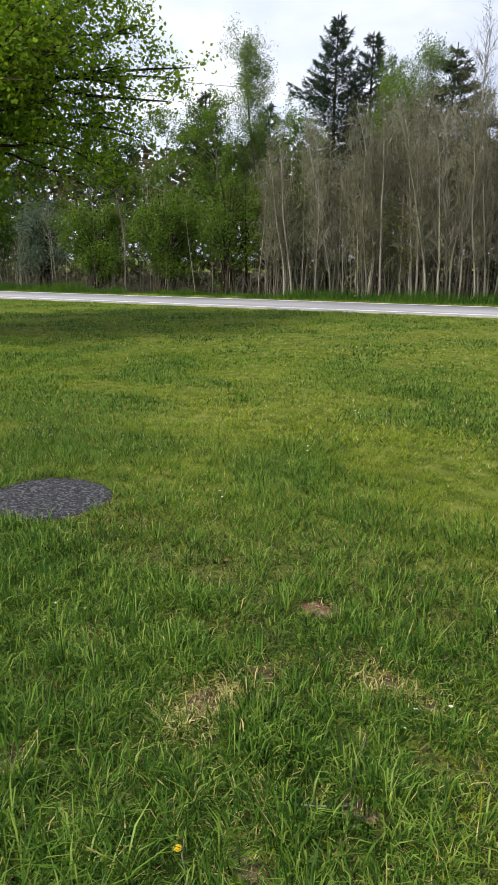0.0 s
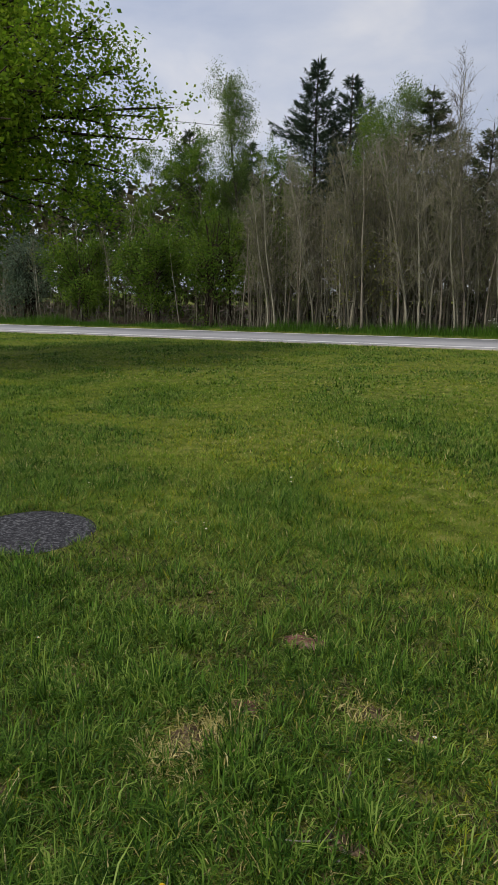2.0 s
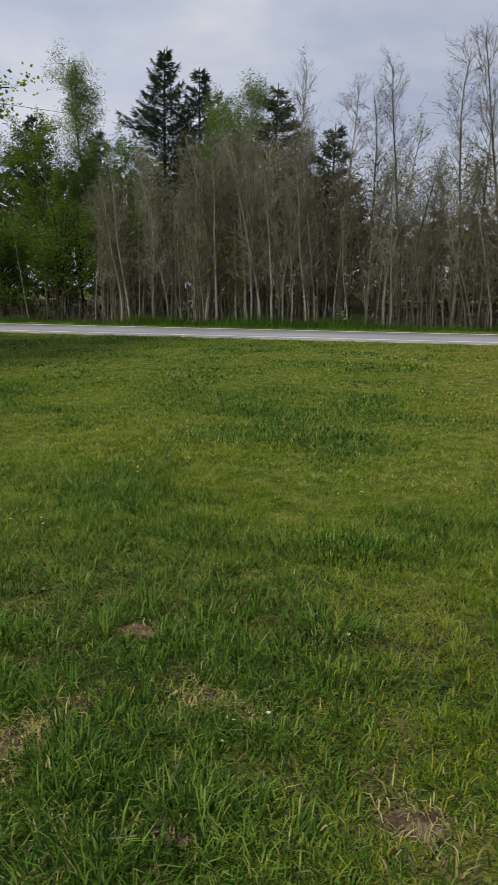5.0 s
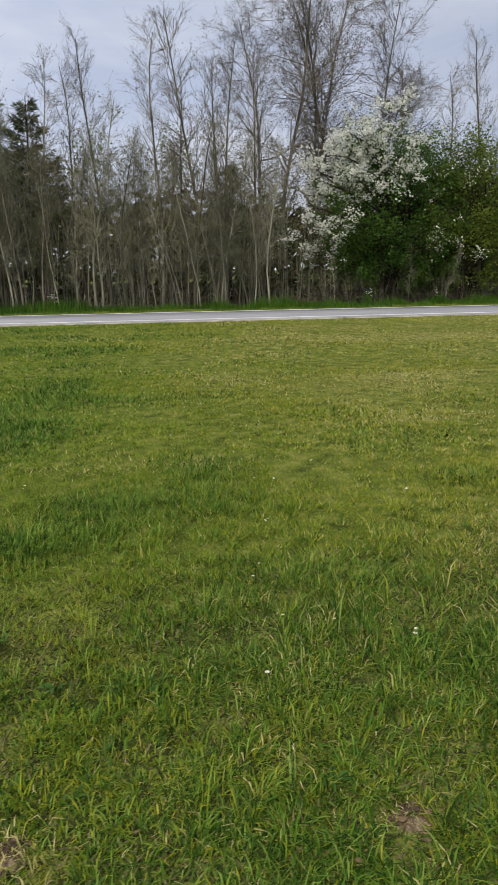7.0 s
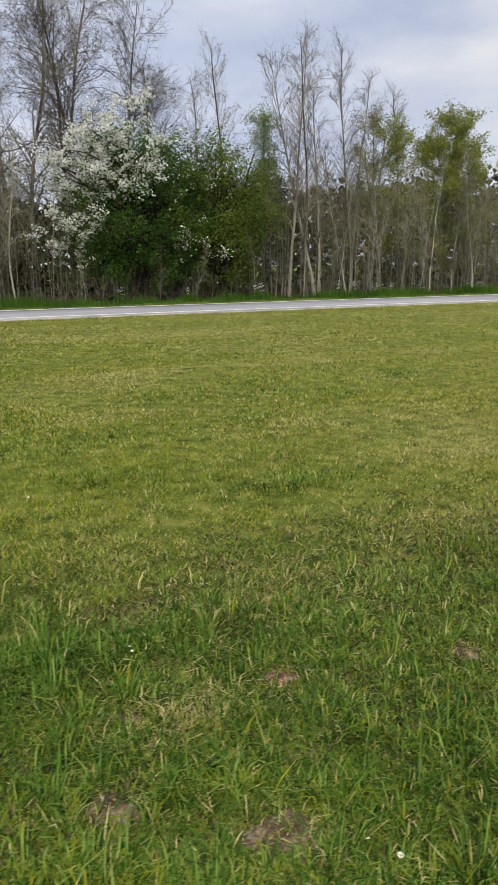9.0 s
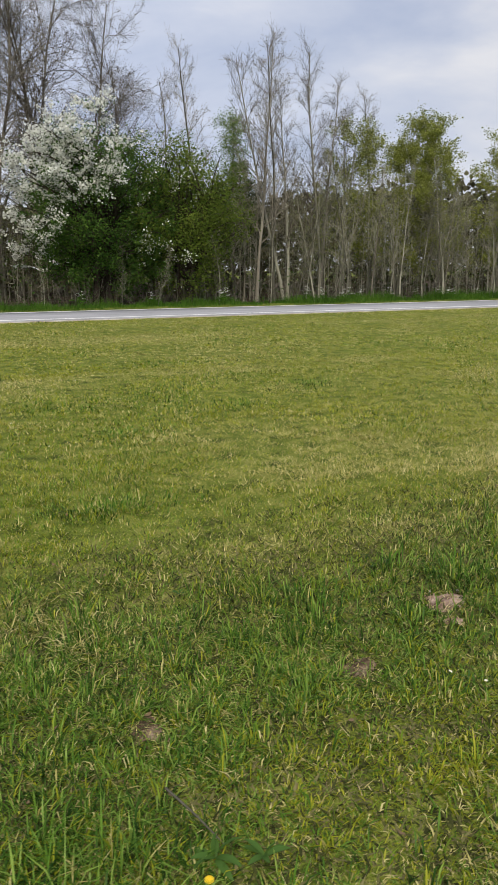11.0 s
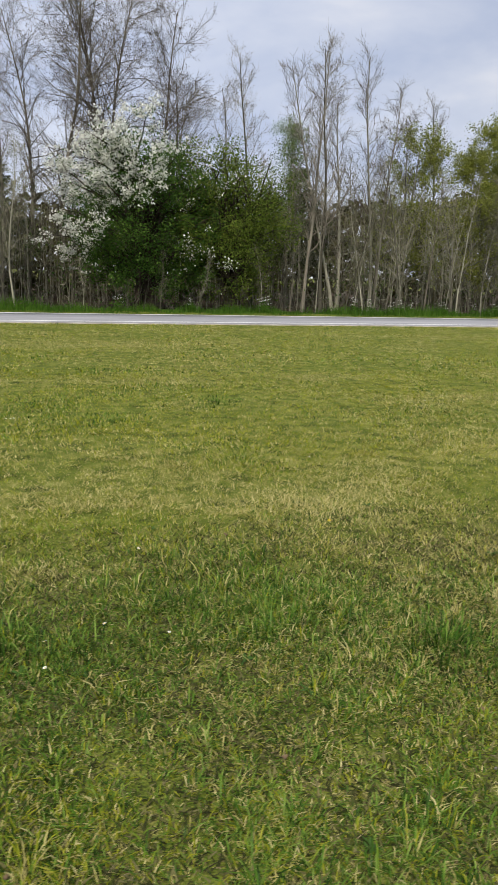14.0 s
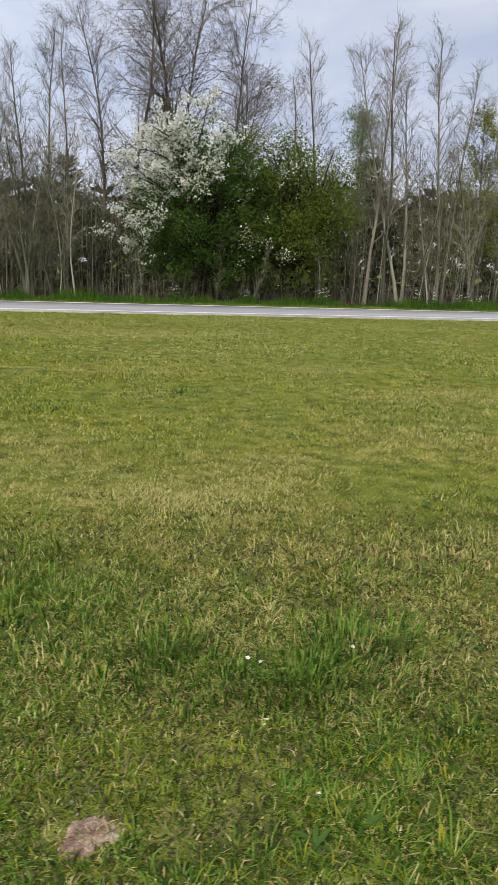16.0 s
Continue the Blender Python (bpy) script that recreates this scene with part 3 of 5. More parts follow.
# far wood that closes the view
n = 46000
fx, fy = r.uniform(-75, 85, n), r.uniform(37.5, 52, n)
hmax = np.interp(fx, [-75, -30, -22, -8, -5, 8, 20, 40, 85], [9, 9, 8.5, 7.2, 5.2, 4.9, 5.4, 7.5, 9]) + 0.8 * Field(21, 2.2)(fx, fy)
pos = np.stack([fx, fy, hmax * r.uniform(0, 1, n) ** 0.8], 1)
v, t = leaf_cards(r, pos, 0.55, 0.5, 0.2, 0.7)
tagged(new("far_wood", mesh_of("far_wood", v, tris=t, mats=[M_FARWOOD])), "dark dense wood far behind the stand", "wood", kind="stuff")

# ---- tall bare trees ----
slim_kinds = []
for k in range(4):
    rr = np.random.default_rng(200 + k)
    sk = skeleton_tree(rr, 10.0, 0.07, 0.25, 34, 1.8, 34, 7, 0.6, lift=0.08, wobble=0.09, fine=3, steps=9, stems=1 + (k == 2), shape=lambda f: 1.0 - 0.65 * f)
    slim_kinds.append(tree_meshes(rr, "aspen", sk, M_PALE if k != 1 else M_BARK, M_BARK, M_CATKIN, 900, 0.05, 0.07, 0.0))
firsts = {}
for n, (x, y, h, k) in enumerate([(-5.2, 32, 10.7, 0), (-3.6, 31.5, 10.1, 1), (-2.3, 30.4, 9.3, 3), (-0.95, 29.3, 10.0, 0), (1.1, 29.2, 10.4, 3), (2.2, 30.6, 9.3, 1), (3.5, 29.8, 10.8, 2), (4.9, 31, 10.0, 1), (4.0, 33.5, 11.2, 0), (16.0, 36.5, 10.9, 3),
                                  (16.6, 33.5, 11.8, 0), (17.9, 29.8, 11.0, 1), (18.7, 29.5, 11.2, 3), (19.7, 30.3, 10.8, 2), (21.2, 29.6, 11.1, 0), (22.1, 31, 10.2, 1), (24.1, 32, 9.4, 3), (26.0, 32.2, 10.4, 0), (33.6, 31, 9.6, 1), (36.5, 31.6, 9.8, 3)]):
    m = Matrix.LocRotScale((x, y, 0.05), Euler((0, 0, n * 1.7)), None)
    if k in firsts:
        copy_thing(firsts[k], m).scale = (h / 10,) * 3
    else:
        firsts[k] = plant("aspen", slim_kinds[k], x, y, 0.05, n * 1.7, h / 10, "tall slim aspen, still bare, with fine upright twigs", "tree", "tall bare trees in the wood")

big_kinds = []
for k in range(2):
    rr = np.random.default_rng(230 + k)
    sk = skeleton_tree(rr, 13.0, 0.10, 0.2, 58, 3.0, 46, 11, 0.75, lift=0.02, wobble=0.13, fine=4, steps=10, stems=1, shape=lambda f: 0.55 + 0.6 * math.sin(f * 2.6) - 0.35 * f)
    big_kinds.append(tree_meshes(rr, "poplar", sk, M_BARK, M_BARK, M_CATKIN, 4000, 0.055, 0.09, 0.0))
firsts = {}
for n, (x, y, h, k) in enumerate([(7.75, 40.0, 17.0, 0), (9.3, 40.6, 16.6, 1), (11.3, 40.2, 16.0, 0), (14.2, 36.0, 11.6, 1), (6.0, 38.5, 13.5, 1), (10.2, 42.0, 16.8, 1), (12.6, 41.5, 15.2, 0), (13.6, 38.0, 11.4, 0)]):
    m = Matrix.LocRotScale((x, y, 0.05), Euler((0, 0, 0.6 + n * 2.1)), None)
    if k in firsts:
        copy_thing(firsts[k], m).scale = (h / 13,) * 3
    else:
        firsts[k] = plant("poplar", big_kinds[k], x, y, 0.05, 0.6 + n * 2.1, h / 13, "large bare poplar with spreading limbs and buds", "tree", "tall bare trees in the wood")

# ---- trees in leaf ----


def leafy(seed, name, x, y, height, width, bark, leafmat, leaves, leaf, label, crown_from=0.15, angle=48, stems=1, droop=0.2, category="tree", spread=0.13, radius=0.1, limbs=34, full=False):
    rr = np.random.default_rng(seed)
    shp = (lambda f: 0.75 + 0.35 * math.sin(f * 3.0) - 0.25 * f) if full else (lambda f: 0.5 + 0.75 * math.sin(0.4 + f * 2.4) - 0.45 * f)
    sk = skeleton_tree(rr, height, radius, crown_from, limbs, width, angle, 6, 0.75, lift=0.05, wobble=0.11, fine=2, stems=stems, steps=8, shape=shp)
    return plant(name, tree_meshes(rr, name, sk, bark, M_TWIG, leafmat, leaves, leaf, spread, droop), x, y, 0.05, 0.0, 1.0, label, category)


leafy(301, "birch", -16.3, 34.0, 11.9, 1.2, M_PALE, M_BIRCH, 42000, 0.065, "slender birch with fresh pale green leaves", 0.2, 38, droop=0.5, limbs=56, spread=0.18)
leafy(302, "birch", -12.2, 38.0, 12.0, 1.3, M_PALE, M_BIRCH, 12000, 0.065, "birch with sparse pale young leaves behind saplings", 0.3, 38, droop=0.5)
leafy(303, "birch", -10.2, 36.2, 11.4, 1.5, M_PALE, M_BIRCH, 26000, 0.065, "windblown birch with light green leaves", 0.3, 38, droop=0.5, limbs=50, spread=0.18)
leafy(304, "rowan", -9.6, 34.5, 9.6, 1.9, M_BARK, M_FRESH, 15399, 0.09, "leafy green tree rising behind bare saplings", 0.25)
leafy(305, "rowan", -14.6, 33.5, 8.0, 1.9, M_BARK, M_FRESH, 14000, 0.09, "fresh green young tree beside dark spruces", 0.15)
leafy(306, "rowan", -18.6, 33.2, 9.3, 2.3, M_BARK, M_FRESH, 22400, 0.09, "broad fresh green tree behind the shrubs", 0.15)
leafy(307, "rowan", -22.5, 34.0, 9.4, 2.6, M_BARK, M_FRESH, 22400, 0.09, "broad light green tree at the wood's edge", 0.15)
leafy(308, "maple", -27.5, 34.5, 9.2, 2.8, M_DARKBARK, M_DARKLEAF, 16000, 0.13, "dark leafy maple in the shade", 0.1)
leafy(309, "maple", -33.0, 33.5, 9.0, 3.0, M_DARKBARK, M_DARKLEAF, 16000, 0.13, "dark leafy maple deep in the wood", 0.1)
def shrub(seed, name, x, y, height, width, leafmat, leaves, label):
    """A many-stemmed shrub with an uneven domed crown."""
    rr = np.random.default_rng(seed)
    sk = dome_skeleton(rr, height * 0.95, 0.07, (0, 0, height * 0.56), (width, width * 0.8, height * 0.5), 60, 6, 0.65, fine=2, stems=6, ragged=0.35)
    return plant(name, tree_meshes(rr, name, sk, M_DARKBARK, M_DARKBARK, leafmat, leaves, 0.10, 0.16, 0.2), x, y, 0.05, 0.0, 1.0, label, "shrub")


shrub(311, "willow_shrub", -19.9, 29.7, 5.6, 2.9, M_FRESH, 19000, "many-stemmed willow shrub with light green leaves")
shrub(312, "willow_shrub", -23.9, 29.5, 4.6, 2.5, M_FRESH, 19000, "bright green willow shrub at the verge")
shrub(313, "willow_shrub", -16.4, 30.5, 5.9, 2.4, M_FRESH, 11000, "tall thin-leaved green shrub among saplings")
shrub(314, "whitebeam_shrub", -28.3, 30.0, 4.5, 2.0, M_GREYGREEN, 13000, "grey-green leaved shrub at the wood's edge")
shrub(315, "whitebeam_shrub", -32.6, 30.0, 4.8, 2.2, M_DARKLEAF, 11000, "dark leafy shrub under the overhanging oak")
leafy(316, "willow_shrub", -12.6, 30.6, 5.2, 1.5, M_BARK, M_HAZEL, 2600, 0.10, "thin willow shrub with few green leaves", 0.15, 36, 3, category="shrub", radius=0.05, limbs=14)
leafy(317, "willow_shrub", -7.6, 29.4, 3.6, 1.0, M_BARK, M_YELLOWGREEN, 700, 0.10, "small yellow-green budding shrub between stems", 0.15, 36, 2, category="shrub", radius=0.04, limbs=12)
leafy(318, "willow_shrub", -9.4, 29.0, 4.6, 0.9, M_BARK, M_YELLOWGREEN, 700, 0.10, "thin shrub with yellow-green spring leaves", 0.15, 36, 2, category="shrub", radius=0.04, limbs=12)
leafy(321, "young_ash", 1.5, 32.4, 6.9, 1.1, M_BARK, M_HAZEL, 1500, 0.10, "young ash with its first olive leaves", 0.4, 40)
leafy(322, "young_ash", -2.2, 32.6, 6.8, 1.2, M_BARK, M_HAZEL, 1500, 0.10, "young tree with sparse olive green leaves", 0.4, 40)
leafy(323, "birch", 18.5, 33.5, 8.8, 1.25, M_PALE, M_BIRCH, 14000, 0.065, "small birch with bright fresh leaves beside shrub", 0.35, 38, droop=0.4)
leafy(324, "young_maple", 27.0, 31.0, 8.9, 2.6, M_PALE, M_YELLOWGREEN, 25000, 0.095, "tree covered in yellow-green spring buds", 0.14)
leafy(325, "young_maple", 30.6, 31.4, 9.0, 2.6, M_PALE, M_YELLOWGREEN, 24000, 0.095, "yellow-green budding tree in the row", 0.14)
leafy(326, "young_maple", 24.4, 32.4, 8.4, 2.1, M_PALE, M_YELLOWGREEN, 17000, 0.095, "budding tree beside bare aspens", 0.14)
leafy(327, "young_maple", 38.5, 31.0, 9.0, 2.6, M_BARK, M_FRESH, 19600, 0.09, "full bright green tree at the stand's end", 0.15)
leafy(328, "young_maple", 34.6, 31.6, 8.6, 2.5, M_PALE, M_YELLOWGREEN, 22000, 0.095, "yellow-green young tree among pale trunks", 0.14)

# white blossoming tree and its green neighbour
rr = np.random.default_rng(331)
sk = dome_skeleton(rr, 7.0, 0.13, (0.0, 0, 4.0), (4.15, 2.7, 4.0), 170, 7, 0.8, fine=2, stems=4, ragged=0.28)
parts = tree_meshes(rr, "cherry_plum", sk, M_DARKBARK, M_DARKBARK)
pts = spots_on(rr, sk[3], 60000, 0.15)


def bloom(p):
    """High on the western and upper outside of the crown, with stray sprays elsewhere."""
    nx, ny, nz = p[:, 0] / 3.95, p[:, 1] / 2.6, (p[:, 2] - 4.0) / 3.7
    shell = np.sqrt(nx ** 2 + 0.5 * ny ** 2 + nz ** 2)
    return -0.9 * nx + 0.7 * nz - 0.15 * ny + 0.45 * (shell - 0.7) + 0.45 * Field(33, 0.55)(p[:, 0], p[:, 2] + 0.6 * p[:, 1])


sprays = spots_on(rr, sk[3], 11000, 0.06)
sprays = sprays[bloom(sprays) + rr.normal(size=len(sprays)) * 0.12 > 0.42][:5000]
white = np.repeat(sprays, 9, 0)
white = white + rr.normal(size=white.shape) * (0.085, 0.085, 0.055)
green = pts[bloom(pts) + rr.normal(size=len(pts)) * 0.2 < 0.85][:46000]
v, t = leaf_cards(rr, white, 0.082, 0.4, 0.0, 0.95)
parts["blossom"] = mesh_of("cherry_plum_blossom", v, tris=t, mats=[M_BLOSSOM])
v, t = leaf_cards(rr, green, 0.10, 0.4, 0.2)
parts["crown"] = mesh_of("cherry_plum_crown", v, tris=t, mats=[M_DARKLEAF])
plum = plant("cherry_plum", parts, 10.65, 29.9, 0.05, 0.0, 1.0, "wide cherry plum, white blossom above dark green leaves", "tree")

rr = np.random.default_rng(341)
sk = dome_skeleton(rr, 6.4, 0.10, (0.0, 0, 3.8), (3.7, 2.6, 3.55), 140, 7, 0.75, fine=2, stems=5, ragged=0.28)
parts = tree_meshes(rr, "hornbeam", sk, M_DARKBARK, M_DARKBARK, M_HAZEL, 36000, 0.10, 0.17, 0.25)
pts = spots_on(rr, sk[3], 24000, 0.16)
f = Field(35, 0.6)(pts[:, 0], pts[:, 2] * 1.3) - 0.25 * pts[:, 0] - 0.3 * pts[:, 1]
v, t = leaf_cards(rr, pts[f > 1.2][:900], 0.08, 0.4, 0.0, 0.9)
parts["blossom"] = mesh_of("hornbeam_blossom", v, tris=t, mats=[M_BLOSSOM])
plant("hornbeam", parts, 14.6, 30.3, 0.05, 0.0, 1.0, "dense green shrub tree with a few white blossom sprays", "tree")

# ---- conifers ----


def conifer_meshes(seed, height, width, mat, name, droop=0.25, step=0.3, needles=60, gap=0.0, slope=0.46):
    rr = np.random.default_rng(seed)
    t = bend(rr, (0, 0, 0), (0, 0, 1), height, 10, 0.012, 0.02)
    f = np.linspace(0, 1, 11)
    trunk, limb, P, D = [(t, 0.16 * height / 12 * (1 - 0.93 * f) + 0.01)], [], [], []
    z, spine = 0.3 * height, np.linspace(0, 1, 5)
    while z < height - 0.15:
        rel = z / height
        L = min(width, slope * (height - z)) * rr.uniform(0.6, 1.2) + 0.15
        for k in range(int(5 + 4 * (1 - rel))):
            if rr.uniform() < gap:
                continue
            a = rr.uniform(0, 6.28)
            l = L * rr.uniform(0.6, 1.1)
            s, _ = along(t, min(rel, 0.999))
            line = bend(rr, s, (math.cos(a), math.sin(a), -droop + 0.5 * rel), l, 4, 0.05, 0.11)
            limb.append((line, np.linspace(0.024, 0.005, 5)))
            cnt = max(8, int(needles * (0.35 + l)))
            u = rr.uniform(0.08, 1.0, cnt)
            p = np.stack([np.interp(u, spine, line[:, c]) for c in range(3)], 1)
            d = line[-1] - line[0]
            d = d / np.linalg.norm(d)
            side = np.cross(d, (0, 0, 1.0)) * rr.choice((-1, 1), cnt)[:, None]
            out = rr.uniform(0, 1, (cnt, 1)) * (0.28 * l * (1.08 - u))[:, None]
            P.append(p + side * out + d * out * 0.6 + np.array([0, 0, -0.15]) * out)
            D.append(d * rr.uniform(0.4, 1.0, (cnt, 1)) + side * rr.uniform(0.2, 1.0, (cnt, 1)) + np.array([0, 0, 1.0]) * rr.uniform(-0.9, 0.5, (cnt, 1)))
        z += step * rr.uniform(0.7, 1.3)
    P, D = np.concatenate(P), np.concatenate(D)
    D /= np.linalg.norm(D, axis=1)[:, None]
    n = len(P)
    l = rr.uniform(0.14, 0.42, n)[:, None]
    side = np.cross(D, rr.normal(size=(n, 3)))
    side /= np.linalg.norm(side, axis=1)[:, None]
    w = rr.uniform(0.012, 0.030, n)[:, None]
    V = np.stack([P - side * w * 0.5, P + D * l * 0.5 - side * w, P + D * l, P + D * l * 0.5 + side * w], 1).reshape(-1, 3)
    i = np.arange(n)[:, None] * 4
    v1, q1 = tubes(trunk, 7)
    v2, q2 = tubes(limb, 3)
    return {"trunk": mesh_of(name + "_trunk", np.concatenate([v1, v2]), quads=np.concatenate([q1, q2 + len(v1)]), mats=[M_DARKBARK], smooth=True),
            "crown": mesh_of(name + "_crown", V, tris=np.concatenate([i + [0, 1, 2], i + [0, 2, 3]]), mats=[mat])}


for seed, x, y, h, w, mt, lab in [(401, -15.2, 40, 14.8, 2.6, M_NEEDLE, "tall dark spruce standing above the saplings"), (402, -13.6, 40.9, 13.9, 2.4, M_NEEDLE, "dark spruce with thin ragged top"), (403, -17.2, 36.4, 9.8, 1.6, M_NEEDLE, "small dark spruce behind green trees"),
                                  (404, -20.6, 35.4, 10.4, 1.7, M_NEEDLE2, "narrow dark conifer among light green trees"), (405, -8.1, 36.4, 11.5, 3.6, M_NEEDLE2, "brownish fir with sweeping branches"), (406, -5.0, 36.0, 9.4, 2.6, M_NEEDLE2, "smaller fir beside bare trees"),
                                  (407, 4.6, 36.5, 6.6, 2.0, M_NEEDLE2, "low dark conifer behind the saplings"), (408, 20.0, 36.0, 7.4, 2.2, M_NEEDLE2, "low conifer behind pale trunks")]:
    plant("spruce", conifer_meshes(seed, h, w, mt, "spruce", gap=0.15, needles=58, step=0.2 if seed == 405 else 0.27, droop=0.5 if seed == 405 else 0.2, slope=0.64 if seed == 405 else 0.55), x, y, 0.0, seed * 1.3, 1.0, lab, "spruce", "conifers in the wood")

# ---- oak on the near side, overhanging from the west ----
rr = np.random.default_rng(501)
sk = dome_skeleton(rr, 9.6, 0.36, (0.0, 0, 6.2), (5.4, 5.8, 3.6), 190, 11, 0.75, fine=2, stems=1, ragged=0.3, low=0.3, high=0.95, arch=0.16)
oak_parts = tree_meshes(rr, "oak", sk, M_DARKBARK, M_DARKBARK, M_OAK, 98000, 0.10, 0.15, 0.1, narrow=0.72)
plant("oak", oak_parts, -13.5, 11.3, 0.0, 0.0, 1.0, "broad oak in fresh yellow-green leaf with dark limbs", "tree")

# ---- grass and small plants ----
rg = np.random.default_rng(77)
tone, thin, lushf, gaps, streak = Field(61, 1.3), Field(62, 0.45), Field(63, 0.8), Field(64, 0.13), Field(65, 1.0)
# x, y, radius of worn spots where soil shows
SPOTS = [(-0.75, 3.14, 0.12), (-0.86, 2.27, 0.13), (-0.76, 2.54, 0.074), (-0.18, 2.05, 0.09), (-0.37, 1.70, 0.08), (0.52, 2.28, 0.12), (1.68, 2.26, 0.081), (2.5, 2.2, 0.100), (2.92, 1.9, 0.149),
         (3.24, 2.55, 0.081), (2.66, 2.57, 0.06), (3.98, 2.4, 0.087), (5.52, 2.68, 0.13), (5.44, 1.77, 0.14), (4.84, 2.4, 0.093), (7.405, 1.52, 0.12), (5.43, 2.52, 0.05), (-0.3, 2.72, 0.074), (-1.3, 1.70, 0.1), (-0.1, 2.64, 0.062)]
SLAB_X, SLAB_Y, SLAB_R = -3.07, 3.71, 0.46


def worn(x, y):
    """0 on full turf, 1 in the middle of a worn spot or on the slab."""
    w = np.zeros(len(x))
    for sx, sy, sr in SPOTS:
        w = np.maximum(w, np.clip(1.35 - np.hypot(x - sx, (y - sy) * 1.2) / sr * (1 + 0.35 * thin(x * 3, y * 3)), 0, 1))
    return w


def blades(x, y, length, width, bendy, segs, way=None):
    """Grass blades rooted at x, y, leaning in the given directions: corners and triangles."""
    n = len(x)
    a = rg.uniform(0, 6.283, n) if way is None else way
    lean = bendy * rg.uniform(0.2, 1.3, n)
    dx, dy = np.cos(a), np.sin(a)
    sx, sy = -dy * width / 2, dx * width / 2
    z = ground_z(x, y) - 0.004
    hgt, out = length / np.sqrt(1 + lean ** 2), length * lean / np.sqrt(1 + lean ** 2)

    def at(f, w, up):
        return np.stack([x + dx * out * f + sx * w, y + dy * out * f + sy * w, z + hgt * up], 1)
    if segs == 1:
        V = np.stack([at(0, -1, 0), at(0, 1, 0), at(1, 0, 1)], 1)
        return V.reshape(-1, 3), np.arange(n * 3).reshape(-1, 3)
    k = rg.uniform(0.5, 0.75, n)
    tip = rg.uniform(0.3, 1.05, n)
    V = np.stack([at(0, -0.7, 0), at(0, 0.7, 0), at(0.38, 1, k), at(0.38, -1, k), at(1, 0, tip)], 1)
    i = np.arange(n)[:, None] * 5
    return V.reshape(-1, 3), np.concatenate([i + [0, 1, 2], i + [0, 2, 3], i + [3, 2, 4]])


def in_view(x, y, margin=0.4):
    """The stretch of lawn that the walk looks over."""
    return (x > 0.2 - y * 1.12 - margin) & (x < np.maximum(8.0 + y * 0.66, 2.3 + y * 1.25) + margin) & (y < ROAD_NEAR - 0.1)


def scatter(n, x0, x1, y0, y1, tuft=0.0, per=1):
    """Random places in a stretch of the plan, gathered into tufts; also each one's way out of its tuft and the tuft's vigour."""
    k = int(n // per)
    cx, cy = rg.uniform(x0, x1, k * 3), rg.uniform(y0, y1, k * 3)
    ok = in_view(cx, cy)
    cx, cy = cx[ok][:k], cy[ok][:k]
    x, y = np.repeat(cx, per), np.repeat(cy, per)
    r = np.repeat(rg.uniform(0.5, 1.5, len(cx)), per)
    ox, oy = rg.normal(size=len(x)) * tuft * r, rg.normal(size=len(x)) * tuft * r
    comb = np.repeat(rg.uniform(0, 6.283, len(cx)), per)
    way = np.arctan2(oy + 0.5 * tuft * np.sin(comb), ox + 0.5 * tuft * np.cos(comb)) + rg.normal(size=len(x)) * 0.55 if tuft else rg.uniform(0, 6.283, len(x))
    return x + ox, y + oy, way, np.repeat(rg.uniform(0.6, 1.45, len(cx)), per)


def dryness(x, y):
    """Share of straw: little in the west, more where the lawn is worn and in the east."""
    d = 0.03 + 0.30 * np.clip((x - 0.6) / 3.8, 0, 1) * np.clip((y - 0.6) / 3.2, 0.5, 1) + 0.55 * np.clip(tone(x * 0.7, y * 1.3) - 0.15, 0, 1) * np.clip((x + 3) / 4, 0.3, 1) + 0.12 * np.clip((y - 9) / 8, 0, 1) * np.clip((x + 8) / 10, 0, 1) + 0.16 * np.clip((x - 4) / 5, 0, 1) * np.clip((y - 2.6) / 2, 0, 1)
    for sx, sy, rx, ry, s in ((6.9, 4.75, 0.9, 0.22, 0.65), (6.4, 15.8, 2.6, 0.7, 0.6), (1.8, 10.5, 0.7, 0.5, 0.55), (-0.86, 2.27, 0.16, 0.2, 0.8), (8.8, 5.2, 0.6, 0.25, 0.5), (8.8, 3.35, 0.35, 0.12, 0.5), (6.0, 3.55, 0.4, 0.15, 0.4), (2.9, 2.5, 0.2, 0.15, 0.6), (-0.3, 2.7, 0.2, 0.1, 0.6), (6.3, 4.9, 0.9, 0.3, 0.5), (7.5, 4.7, 0.8, 0.3, 0.5)):
        d = d + s * np.exp(-((x - sx) / rx) ** 2 - ((y - sy) / ry) ** 2)
    d = d + 0.6 * np.clip(-0.25 - streak(x * 0.45, y), 0, 1) * np.clip((x + 1) / 4, 0.1, 1)
    return np.clip(d, 0, 0.85)


green, olive, straw, lush = [], [], [], []


